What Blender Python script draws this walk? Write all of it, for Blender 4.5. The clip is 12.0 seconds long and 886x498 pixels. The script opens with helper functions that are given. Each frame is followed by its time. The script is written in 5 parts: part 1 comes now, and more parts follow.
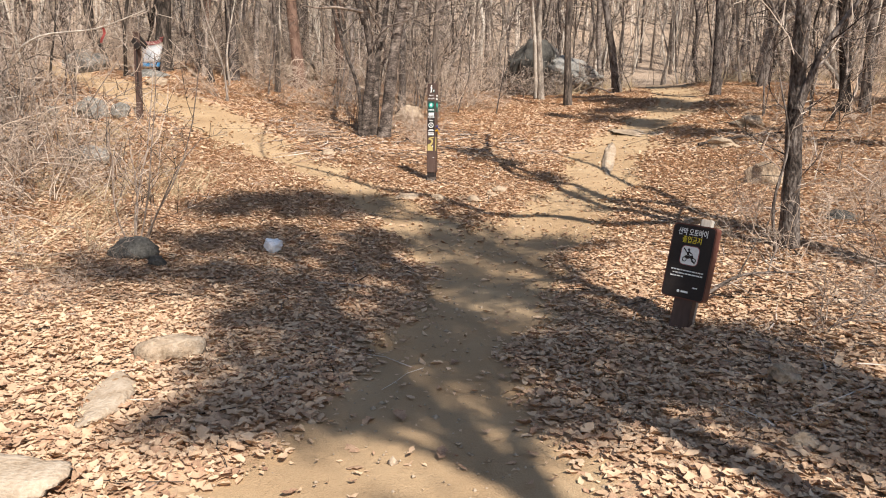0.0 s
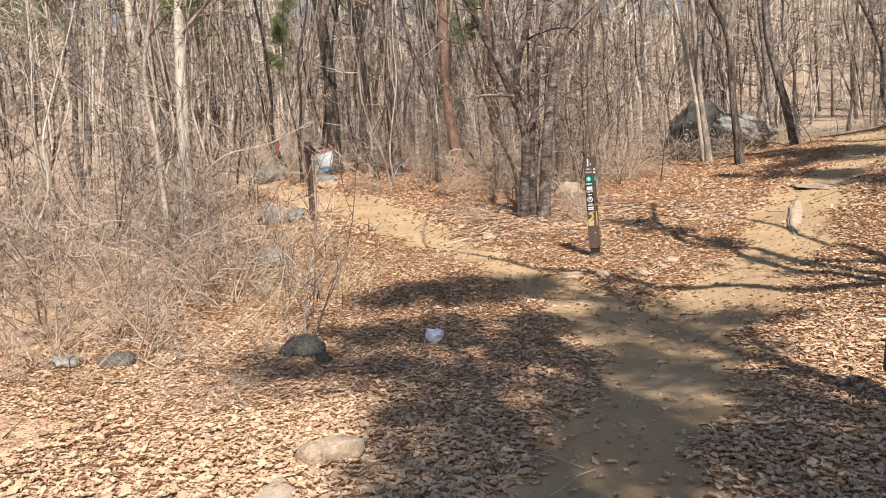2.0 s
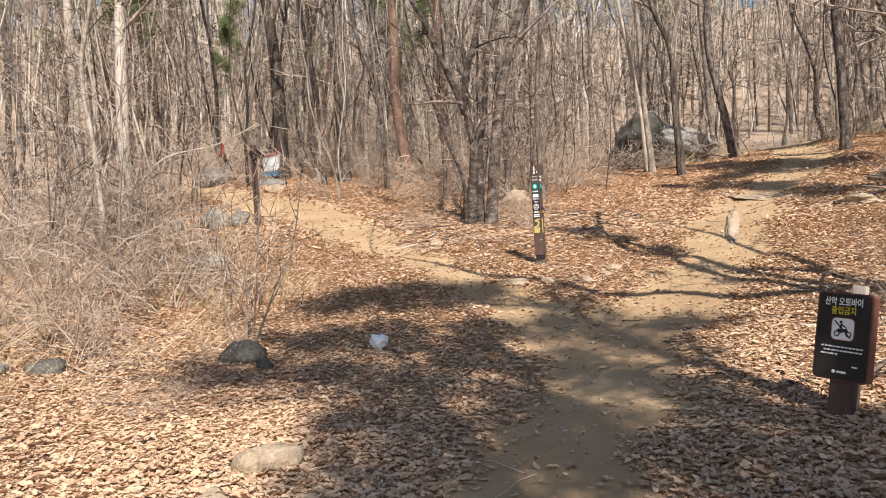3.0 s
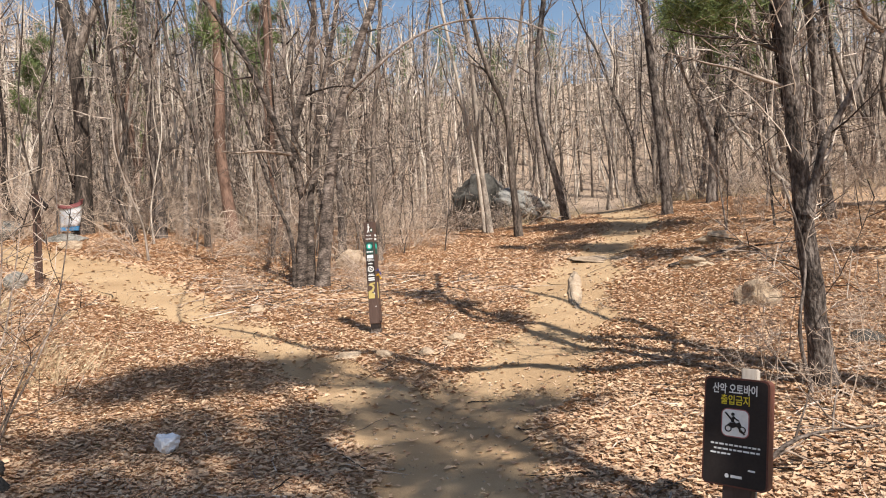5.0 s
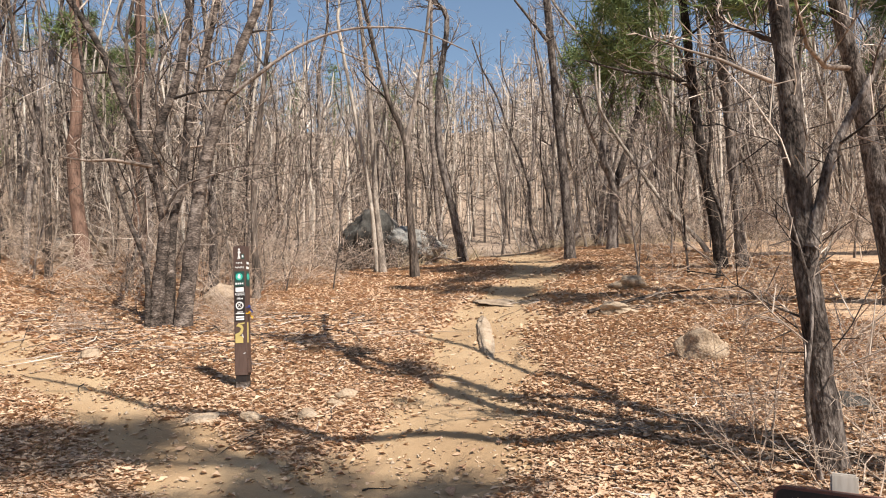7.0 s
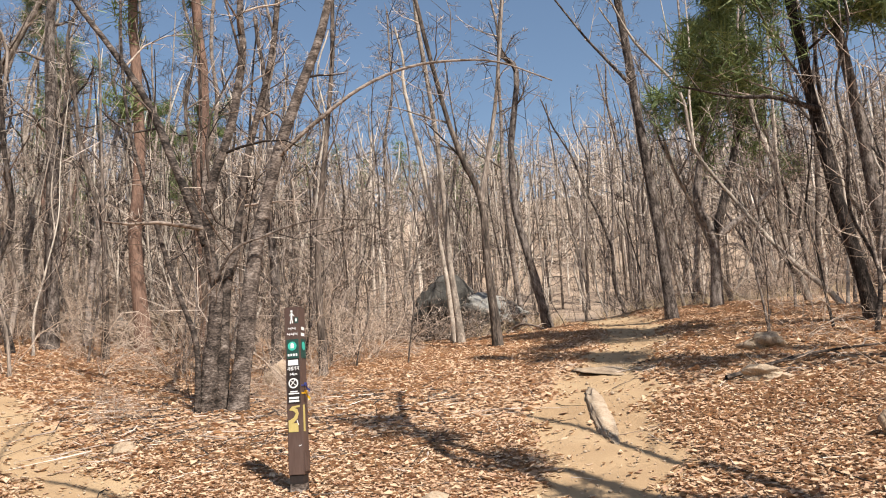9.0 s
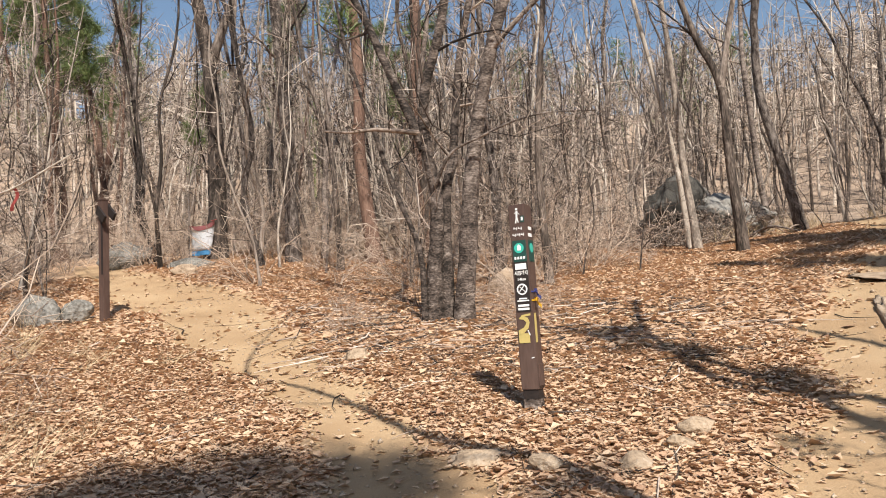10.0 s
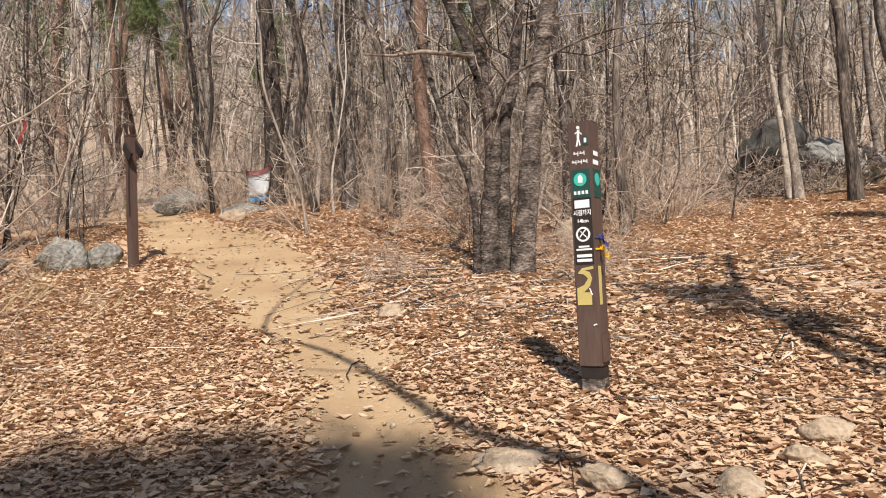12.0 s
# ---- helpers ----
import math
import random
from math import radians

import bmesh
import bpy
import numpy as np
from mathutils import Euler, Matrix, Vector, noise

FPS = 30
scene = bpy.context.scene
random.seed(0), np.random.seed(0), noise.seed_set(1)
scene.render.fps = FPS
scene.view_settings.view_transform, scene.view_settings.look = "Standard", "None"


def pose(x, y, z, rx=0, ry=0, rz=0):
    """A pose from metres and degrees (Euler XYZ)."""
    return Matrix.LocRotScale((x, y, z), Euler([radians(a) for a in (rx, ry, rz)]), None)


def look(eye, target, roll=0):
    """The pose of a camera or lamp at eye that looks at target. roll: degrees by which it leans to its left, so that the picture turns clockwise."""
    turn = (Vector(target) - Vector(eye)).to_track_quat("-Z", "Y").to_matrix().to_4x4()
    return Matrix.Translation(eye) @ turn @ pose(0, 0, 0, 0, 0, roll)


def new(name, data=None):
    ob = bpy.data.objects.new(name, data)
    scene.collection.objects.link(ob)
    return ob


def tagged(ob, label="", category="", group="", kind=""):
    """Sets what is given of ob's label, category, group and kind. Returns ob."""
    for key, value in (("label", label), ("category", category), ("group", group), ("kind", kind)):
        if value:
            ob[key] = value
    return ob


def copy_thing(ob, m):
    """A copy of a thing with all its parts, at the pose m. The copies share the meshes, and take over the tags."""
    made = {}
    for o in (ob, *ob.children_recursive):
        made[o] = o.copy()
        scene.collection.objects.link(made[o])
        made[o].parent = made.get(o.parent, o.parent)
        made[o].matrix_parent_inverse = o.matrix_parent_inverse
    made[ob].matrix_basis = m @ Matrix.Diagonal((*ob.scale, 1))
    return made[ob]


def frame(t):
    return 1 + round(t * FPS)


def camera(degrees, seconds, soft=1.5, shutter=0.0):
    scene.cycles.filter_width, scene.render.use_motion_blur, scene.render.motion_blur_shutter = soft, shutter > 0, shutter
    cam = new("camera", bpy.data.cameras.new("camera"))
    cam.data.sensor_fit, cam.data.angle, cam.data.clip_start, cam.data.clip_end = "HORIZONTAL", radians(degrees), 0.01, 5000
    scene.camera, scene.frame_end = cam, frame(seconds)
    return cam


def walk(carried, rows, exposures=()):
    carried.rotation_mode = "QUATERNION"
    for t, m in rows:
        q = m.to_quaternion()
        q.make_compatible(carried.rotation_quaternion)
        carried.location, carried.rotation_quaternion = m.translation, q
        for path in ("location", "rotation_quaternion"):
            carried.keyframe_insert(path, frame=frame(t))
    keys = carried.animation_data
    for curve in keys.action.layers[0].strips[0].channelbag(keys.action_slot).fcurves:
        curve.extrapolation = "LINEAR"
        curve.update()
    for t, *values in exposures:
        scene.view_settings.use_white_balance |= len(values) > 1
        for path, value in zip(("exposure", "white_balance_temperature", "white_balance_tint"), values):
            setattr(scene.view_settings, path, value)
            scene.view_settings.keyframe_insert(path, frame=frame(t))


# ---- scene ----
cam = camera(64.4, 12.0, soft=1.05)
PATH = [
    (0, (1.034, -0.129, 1.263), (0.838, 1.834, 0.933), 2.5),
    (0.5, (1.115, 0.09, 1.267), (0.792, 2.05, 1.026), -0.3),
    (1, (1.116, 0.187, 1.267), (0.637, 2.121, 1.1), -2.2),
    (1.5, (1.088, 0.208, 1.273), (0.483, 2.11, 1.156), -2.8),
    (2, (1.064, 0.2, 1.26), (0.398, 2.084, 1.158), -3.0),
    (2.5, (1.055, 0.191, 1.253), (0.4, 2.078, 1.156), -2.5),
    (3, (1.094, 0.248, 1.236), (0.565, 2.175, 1.148), -2.3),
    (3.2, (1.116, 0.322, 1.223), (0.653, 2.266, 1.13), -2.4),
    (4.8, (1.031, 1.268, 1.28), (0.92, 3.265, 1.314), -2.0),
    (5, (0.992, 1.428, 1.282), (0.918, 3.426, 1.345), -2.2),
    (5.5, (0.986, 1.83, 1.26), (0.987, 3.825, 1.404), -2.8),
    (6, (0.939, 2.257, 1.225), (0.99, 4.253, 1.337), -2.3),
    (6.5, (0.877, 2.68, 1.211), (1.005, 4.673, 1.305), -1.5),
    (7, (0.885, 3.092, 1.24), (1.132, 5.068, 1.421), -0.8),
    (7.2, (0.869, 3.249, 1.226), (1.168, 5.211, 1.47), -0.6),
    (8.8, (0.794, 4.581, 1.255), (0.979, 6.524, 1.69), -2.6),
    (9, (0.795, 4.76, 1.24), (0.849, 6.721, 1.632), -2.6),
    (9.2, (0.77, 4.93, 1.167), (0.688, 6.898, 1.512), -2.4),
    (9.5, (0.732, 5.201, 1.231), (0.443, 7.165, 1.479), -2.4),
    (10, (0.6, 5.541, 1.224), (0.036, 7.452, 1.395), -2.3),
    (10.5, (0.579, 5.856, 1.211), (-0.092, 7.736, 1.334), -2.4),
    (11, (0.596, 6.152, 1.197), (-0.121, 8.018, 1.268), -2.1),
    (11.5, (0.526, 6.431, 1.195), (-0.213, 8.289, 1.242), -1.5),
    (12, (0.471, 6.736, 1.196), (-0.301, 8.58, 1.241), -1.2),
]
walk(cam, [(t, look(eye, target, roll)) for t, eye, target, roll in PATH],
     [(0.0, 0.74), (3.0, 0.74), (5.5, 0.72), (9.0, 0.74), (10.0, 0.63), (12.0, 0.53)])

# ---- world, sun, exposure ----
SUN_EL, SUN_ROT = 48.0, 149.0
world = bpy.data.worlds.new("sky")
scene.world = world
world.use_nodes = True
wn = world.node_tree
wn.nodes.clear()
sky = wn.nodes.new("ShaderNodeTexSky")
sky.sky_type = "NISHITA"
sky.sun_disc = False
sky.sun_elevation, sky.sun_rotation = radians(SUN_EL), radians(SUN_ROT)
sky.air_density, sky.dust_density, sky.ozone_density = 1.25, 0.8, 1.3
bg = wn.nodes.new("ShaderNodeBackground")
bg.inputs["Strength"].default_value = 0.08
wo = wn.nodes.new("ShaderNodeOutputWorld")
wn.links.new(sky.outputs[0], bg.inputs[0])
wn.links.new(bg.outputs[0], wo.inputs[0])
sun = new("sun", bpy.data.lights.new("sun", "SUN"))
sun.data.energy, sun.data.angle, sun.data.color = 5.0, radians(0.53), (1.0, 0.95, 0.87)
ce = math.cos(radians(SUN_EL))
SUN_DIR = Vector((math.sin(radians(SUN_ROT)) * ce, math.cos(radians(SUN_ROT)) * ce, math.sin(radians(SUN_EL))))
sun.matrix_world = look(SUN_DIR * 60, (0, 0, 0))


# ---- materials ----
def ramp_set(node, stops):
    els = node.color_ramp.elements
    while len(els) < len(stops):
        els.new(0.5)
    for e, (p, c) in zip(els, stops):
        e.position, e.color = p, (*c, 1)


def surface(name, stops, scale=8.0, fine=60.0, rough=0.85, bump=0.3, dist=0.01, rnd=0.0, stretch=(1, 1, 1), island=False, trans=0.0, coords="Object"):
    """Two scales of noise into a colour ramp, with fine relief."""
    m = bpy.data.materials.new(name)
    m.use_nodes = True
    t = m.node_tree
    n, l = t.nodes, t.links
    bsdf = n["Principled BSDF"]
    bsdf.inputs["Roughness"].default_value = rough
    bsdf.inputs["Specular IOR Level"].default_value = 0.25
    tc = n.new("ShaderNodeTexCoord")
    mp = n.new("ShaderNodeMapping")
    mp.inputs["Scale"].default_value = stretch
    l.new(tc.outputs[coords], mp.inputs[0])
    a = n.new("ShaderNodeTexNoise")
    a.inputs["Scale"].default_value, a.inputs["Detail"].default_value = scale, 4
    b = n.new("ShaderNodeTexNoise")
    b.inputs["Scale"].default_value, b.inputs["Detail"].default_value = fine, 3
    l.new(mp.outputs[0], a.inputs[0])
    l.new(mp.outputs[0], b.inputs[0])
    mix = n.new("ShaderNodeMath")
    mix.operation = "MULTIPLY_ADD"
    mix.inputs[1].default_value = 0.45
    l.new(b.outputs[0], mix.inputs[0])
    sc = n.new("ShaderNodeMath")
    sc.operation = "MULTIPLY"
    sc.inputs[1].default_value = 0.55
    l.new(a.outputs[0], sc.inputs[0])
    l.new(sc.outputs[0], mix.inputs[2])
    fac = mix.outputs[0]
    if rnd:
        if island:
            src = n.new("ShaderNodeNewGeometry").outputs["Random Per Island"]
        else:
            src = n.new("ShaderNodeObjectInfo").outputs["Random"]
        ad = n.new("ShaderNodeMath")
        ad.operation = "MULTIPLY_ADD"
        ad.inputs[1].default_value = rnd
        l.new(src, ad.inputs[0])
        off = n.new("ShaderNodeMath")
        off.operation = "SUBTRACT"
        off.inputs[1].default_value = rnd / 2
        l.new(fac, off.inputs[0])
        l.new(off.outputs[0], ad.inputs[2])
        fac = ad.outputs[0]
    r = n.new("ShaderNodeValToRGB")
    ramp_set(r, stops)
    l.new(fac, r.inputs[0])
    l.new(r.outputs[0], bsdf.inputs["Base Color"])
    if bump:
        bp = n.new("ShaderNodeBump")
        bp.inputs["Strength"].default_value, bp.inputs["Distance"].default_value = bump, dist
        l.new(mix.outputs[0], bp.inputs["Height"])
        l.new(bp.outputs[0], bsdf.inputs["Normal"])
    if trans:
        tr = n.new("ShaderNodeBsdfTranslucent")
        l.new(r.outputs[0], tr.inputs[0])
        ms = n.new("ShaderNodeMixShader")
        ms.inputs[0].default_value = trans
        l.new(bsdf.outputs[0], ms.inputs[1])
        l.new(tr.outputs[0], ms.inputs[2])
        l.new(ms.outputs[0], n["Material Output"].inputs[0])
    return m


def paint(name, col, rough=0.5, metal=0.0):
    c = Vector(col)
    return surface(name, [(0.3, tuple(c * 0.82)), (0.7, tuple(c * 1.08))], 14, 90, rough, 0.1, 0.002)


M_LEAF = surface("fallen oak leaf", [(0.03, (0.20, 0.105, 0.066)), (0.22, (0.39, 0.235, 0.148)), (0.46, (0.53, 0.355, 0.228)), (0.74, (0.61, 0.43, 0.285)), (0.97, (0.68, 0.51, 0.36))],
                 30, 160, 0.6, 0.25, 0.004, 0.66, (1, 1, 1), True, 0.12)
M_BARK_GREY = surface("grey brown bark", [(0.35, (0.025, 0.019, 0.015)), (0.49, (0.11, 0.084, 0.068)), (0.68, (0.33, 0.27, 0.225))], 9, 48, 0.9, 1.0, 0.03, 0.35, (1, 1, 0.22))
M_BARK_BROWN = surface("dark brown smooth bark", [(0.36, (0.02, 0.015, 0.012)), (0.49, (0.10, 0.076, 0.063)), (0.68, (0.33, 0.27, 0.23))], 7, 34, 0.85, 1.0, 0.04, 0.2, (0.8, 0.8, 1.5))
M_BARK_LIGHT = surface("pale grey bark", [(0.3, (0.15, 0.12, 0.098)), (0.48, (0.37, 0.31, 0.255)), (0.7, (0.57, 0.50, 0.425))], 8, 40, 0.9, 0.8, 0.02, 0.3, (1, 1, 0.4))
M_BARK_DARK = surface("dark furrowed bark", [(0.38, (0.015, 0.011, 0.009)), (0.5, (0.075, 0.058, 0.049)), (0.66, (0.24, 0.20, 0.175))], 14, 60, 0.95, 1.0, 0.05, 0.2, (1, 1, 0.38))
M_BARK_RED = surface("red pine bark", [(0.28, (0.05, 0.033, 0.027)), (0.5, (0.155, 0.092, 0.067)), (0.75, (0.30, 0.19, 0.14))], 6, 40, 0.9, 0.9, 0.025, 0.2, (1, 1, 0.25))
M_TWIG = surface("bare twig", [(0.22, (0.022, 0.016, 0.013)), (0.47, (0.11, 0.082, 0.066)), (0.68, (0.36, 0.28, 0.225)), (0.9, (0.62, 0.52, 0.44))], 3, 20, 0.85, 0.0, 0.01, 0.8, (1, 1, 1), True)
M_BRUSH = surface("dry brush stem", [(0.2, (0.15, 0.105, 0.08)), (0.5, (0.40, 0.305, 0.235)), (0.8, (0.60, 0.48, 0.385))], 3, 25, 0.85, 0.0, 0.01, 0.5, (1, 1, 1), True)
M_STRAW = surface("dry grass", [(0.25, (0.34, 0.24, 0.14)), (0.5, (0.52, 0.40, 0.25)), (0.8, (0.66, 0.54, 0.37))], 6, 50, 0.8, 0.0, 0.01, 0.5, (1, 1, 1), True, 0.15)
M_NEEDLE = surface("pine needles", [(0.2, (0.06, 0.085, 0.03)), (0.5, (0.13, 0.17, 0.06)), (0.85, (0.26, 0.29, 0.11))], 1.5, 30, 0.6, 0.0, 0.01, 0.5, (1, 1, 1), True, 0.15)
M_ROCK = surface("grey granite", [(0.32, (0.07, 0.064, 0.056)), (0.46, (0.155, 0.143, 0.125)), (0.6, (0.26, 0.243, 0.218)), (0.74, (0.37, 0.352, 0.325))], 3.2, 26, 0.92, 1.0, 0.05, 0.12)
M_ROCK_PALE = surface("pale weathered stone", [(0.3, (0.16, 0.11, 0.072)), (0.48, (0.34, 0.25, 0.17)), (0.7, (0.47, 0.375, 0.285))], 7, 46, 0.92, 0.9, 0.03, 0.12)
# dark small stones; on the great boulder the dark colour stands for shade
M_ROCK_DARK = surface("dark lichened and shaded stone", [(0.3, (0.022, 0.02, 0.018)), (0.5, (0.07, 0.064, 0.056)), (0.75, (0.18, 0.165, 0.145))], 4, 40, 0.9, 0.7, 0.03, 0.1)
M_FARWOOD = surface("far bare woods", [(0.15, (0.09, 0.068, 0.054)), (0.5, (0.36, 0.285, 0.225)), (0.85, (0.64, 0.54, 0.45))], 0.2, 3, 0.9, 0.0, 0.01, 0.9, (1, 1, 1), True)
M_BROWN = surface("brown stained post", [(0.25, (0.058, 0.034, 0.027)), (0.5, (0.085, 0.052, 0.042)), (0.8, (0.125, 0.082, 0.066))], 6, 60, 0.55, 0.3, 0.004, 0.1, (1, 1, 0.15))
M_SIGN_BROWN = surface("red brown sign frame", [(0.3, (0.09, 0.032, 0.024)), (0.7, (0.15, 0.058, 0.043))], 9, 70, 0.5, 0.2, 0.003)
M_BLACK = surface("black sign face", [(0.3, (0.018, 0.013, 0.012)), (0.7, (0.032, 0.024, 0.021))], 10, 80, 0.65, 0.1, 0.002)
M_WHITE = paint("white lettering", (0.78, 0.76, 0.74), 0.6)
M_YELLOW = paint("yellow lettering", (0.72, 0.56, 0.04), 0.6)
M_OCHRE = paint("ochre trail stripe", (0.50, 0.39, 0.14), 0.6)
M_GREEN = paint("green disc", (0.05, 0.42, 0.33), 0.5)
M_DKGREEN = paint("dark green plate", (0.018, 0.06, 0.05), 0.5)
M_WOODGREY = surface("weathered grey timber", [(0.25, (0.20, 0.17, 0.145)), (0.5, (0.36, 0.315, 0.27)), (0.8, (0.48, 0.43, 0.38))], 6, 60, 0.9, 0.5, 0.006, 0.1, (1, 1, 0.12))
M_BANNER = paint("white banner cloth", (0.80, 0.80, 0.82), 0.75)
M_BANRED = paint("red banner print", (0.36, 0.13, 0.13), 0.75)
M_BANBLUE = paint("blue banner print", (0.12, 0.36, 0.66), 0.75)
M_BAG = surface("white plastic bag", [(0.3, (0.66, 0.66, 0.70)), (0.7, (0.84, 0.84, 0.86))], 9, 60, 0.35, 0.4, 0.01)
M_RIBRED = paint("red ribbon", (0.38, 0.08, 0.07), 0.6)
M_RIBBLUE = paint("blue ribbon", (0.06, 0.07, 0.25), 0.6)
M_RIBYEL = paint("yellow ribbon", (0.75, 0.45, 0.03), 0.6)


def ground_material():
    m = bpy.data.materials.new("leaf litter and packed earth")
    m.use_nodes = True
    t = m.node_tree
    n, l = t.nodes, t.links
    bsdf = n["Principled BSDF"]
    bsdf.inputs["Roughness"].default_value = 0.95
    bsdf.inputs["Specular IOR Level"].default_value = 0.15
    tc = n.new("ShaderNodeTexCoord")

    def noise_tex(scale, detail=5, rough=0.55):
        a = n.new("ShaderNodeTexNoise")
        a.inputs["Scale"].default_value, a.inputs["Detail"].default_value, a.inputs["Roughness"].default_value = scale, detail, rough
        l.new(tc.outputs["Object"], a.inputs[0])
        return a

    big, fine, grit = noise_tex(0.9), noise_tex(26, 4), noise_tex(110, 3, 0.7)
    vor = n.new("ShaderNodeTexVoronoi")
    vor.inputs["Scale"].default_value = 17
    l.new(tc.outputs["Object"], vor.inputs[0])
    hue = n.new("ShaderNodeSeparateColor")
    l.new(vor.outputs["Color"], hue.inputs[0])
    lit = n.new("ShaderNodeValToRGB")
    ramp_set(lit, [(0.1, (0.25, 0.145, 0.087)), (0.4, (0.42, 0.265, 0.162)), (0.7, (0.55, 0.37, 0.235)), (1.0, (0.64, 0.46, 0.31))])
    mixa = n.new("ShaderNodeMath")
    mixa.operation = "MULTIPLY_ADD"
    mixa.inputs[1].default_value = 0.55
    l.new(hue.outputs[0], mixa.inputs[0])
    half = n.new("ShaderNodeMath")
    half.operation = "MULTIPLY"
    half.inputs[1].default_value = 0.5
    l.new(fine.outputs[0], half.inputs[0])
    l.new(half.outputs[0], mixa.inputs[2])
    l.new(mixa.outputs[0], lit.inputs[0])
    dirt = n.new("ShaderNodeValToRGB")
    ramp_set(dirt, [(0.25, (0.25, 0.155, 0.083)), (0.5, (0.39, 0.262, 0.15)), (0.75, (0.49, 0.36, 0.222))])
    md = n.new("ShaderNodeMath")
    md.operation = "MULTIPLY_ADD"
    md.inputs[1].default_value = 0.4
    l.new(grit.outputs[0], md.inputs[0])
    mb = n.new("ShaderNodeMath")
    mb.operation = "MULTIPLY"
    mb.inputs[1].default_value = 0.6
    l.new(big.outputs[0], mb.inputs[0])
    l.new(mb.outputs[0], md.inputs[2])
    l.new(md.outputs[0], dirt.inputs[0])
    at = n.new("ShaderNodeAttribute")
    at.attribute_name = "trail"
    edge = n.new("ShaderNodeMath")
    edge.operation = "MULTIPLY_ADD"
    edge.inputs[1].default_value = 0.5
    l.new(fine.outputs[0], edge.inputs[0])
    e0 = n.new("ShaderNodeMath")
    e0.operation = "SUBTRACT"
    e0.inputs[1].default_value = 0.25
    l.new(at.outputs["Fac"], e0.inputs[0])
    l.new(e0.outputs[0], edge.inputs[2])
    er = n.new("ShaderNodeMapRange")
    er.inputs["From Min"].default_value, er.inputs["From Max"].default_value = 0.3, 0.7
    l.new(edge.outputs[0], er.inputs[0])
    mx = n.new("ShaderNodeMixRGB")
    l.new(er.outputs[0], mx.inputs[0])
    l.new(lit.outputs[0], mx.inputs[1])
    l.new(dirt.outputs[0], mx.inputs[2])
    wild = n.new("ShaderNodeAttribute")
    wild.attribute_name = "underwood"
    uw = n.new("ShaderNodeValToRGB")
    ramp_set(uw, [(0.2, (0.17, 0.115, 0.08)), (0.5, (0.32, 0.235, 0.17)), (0.85, (0.48, 0.37, 0.28))])
    l.new(mixa.outputs[0], uw.inputs[0])
    mw = n.new("ShaderNodeMixRGB")
    l.new(wild.outputs["Fac"], mw.inputs[0])
    l.new(mx.outputs[0], mw.inputs[1])
    l.new(uw.outputs[0], mw.inputs[2])
    l.new(mw.outputs[0], bsdf.inputs["Base Color"])
    bp = n.new("ShaderNodeBump")
    bp.inputs["Strength"].default_value, bp.inputs["Distance"].default_value = 0.6, 0.02
    hs = n.new("ShaderNodeMath")
    hs.operation = "ADD"
    l.new(fine.outputs[0], hs.inputs[0])
    l.new(grit.outputs[0], hs.inputs[1])
    l.new(hs.outputs[0], bp.inputs["Height"])
    l.new(bp.outputs[0], bsdf.inputs["Normal"])
    return m


M_GROUND = ground_material()


# ---- the lie of the land ----
def softplus(v, w):
    return np.logaddexp(0, v / w) * w


def land(x, y):
    """Height of the ground: level at the start, rising past the fork to a crest, wooded hills behind."""
    x, y = np.asarray(x, float), np.asarray(y, float)
    u, v = softplus(y - 6.0, 1.5), softplus(y - 14.0, 2.0)
    uc = 24.0 * np.tanh(u / 24.0)
    z = -0.341 + 0.0323 * np.clip(x, -14, 14) + 0.2044 * u - 0.0576 * v - 0.0017 * np.clip(x, -14, 14) * uc + 0.0121 * 64 * np.tanh(x * x / 64) - 0.0109 * np.maximum(y, -20)
    z = z - 0.118 * softplus(y - 27.0, 2.0)
    r = np.hypot(x - 1, y - 4)
    front = 1 / (1 + np.exp(-(y + 6) / 8))
    z = z + front * (0.40 * softplus(r - 44, 6) - 0.40 * softplus(r - 118, 10))
    return z + 0.018 * np.sin(2.3 * x + 1.1 * y) * np.sin(1.7 * y - 0.6 * x) + 0.02 * np.sin(0.9 * x + 2.0) * np.sin(0.8 * y)


TRAILS = [
    [(1.1, -9, .8), (0.8, 0, .9), (0.6, 2.8, 1.0), (0.68, 3.6, .66), (0.66, 4.6, .62), (0.7, 5.6, .66), (0.88, 6.9, .72), (1.0, 7.9, .85), (1.5, 8.6, .7), (1.8, 9.4, .68), (2.1, 10.3, .62), (2.38, 11.5, .66), (2.75, 13.1, .66), (3.4, 15.1, .58), (4.5, 17.5, .6), (5.5, 20.6, .65), (5.9, 24, .8), (6.2, 28, 1.0), (6, 34, 1.2)],
    [(0.8, 6.6, .4), (0.35, 7.6, .6), (-0.25, 8.6, .5), (-1.0, 9.5, .42), (-1.6, 10.25, .34), (-2.3, 11.1, .42), (-3.1, 12.0, .52), (-4.2, 13.0, .7), (-5.4, 14.2, .85), (-6.9, 15.3, .9), (-8.6, 16.4, .75), (-10.5, 18, .55), (-14, 21, .5)],
]


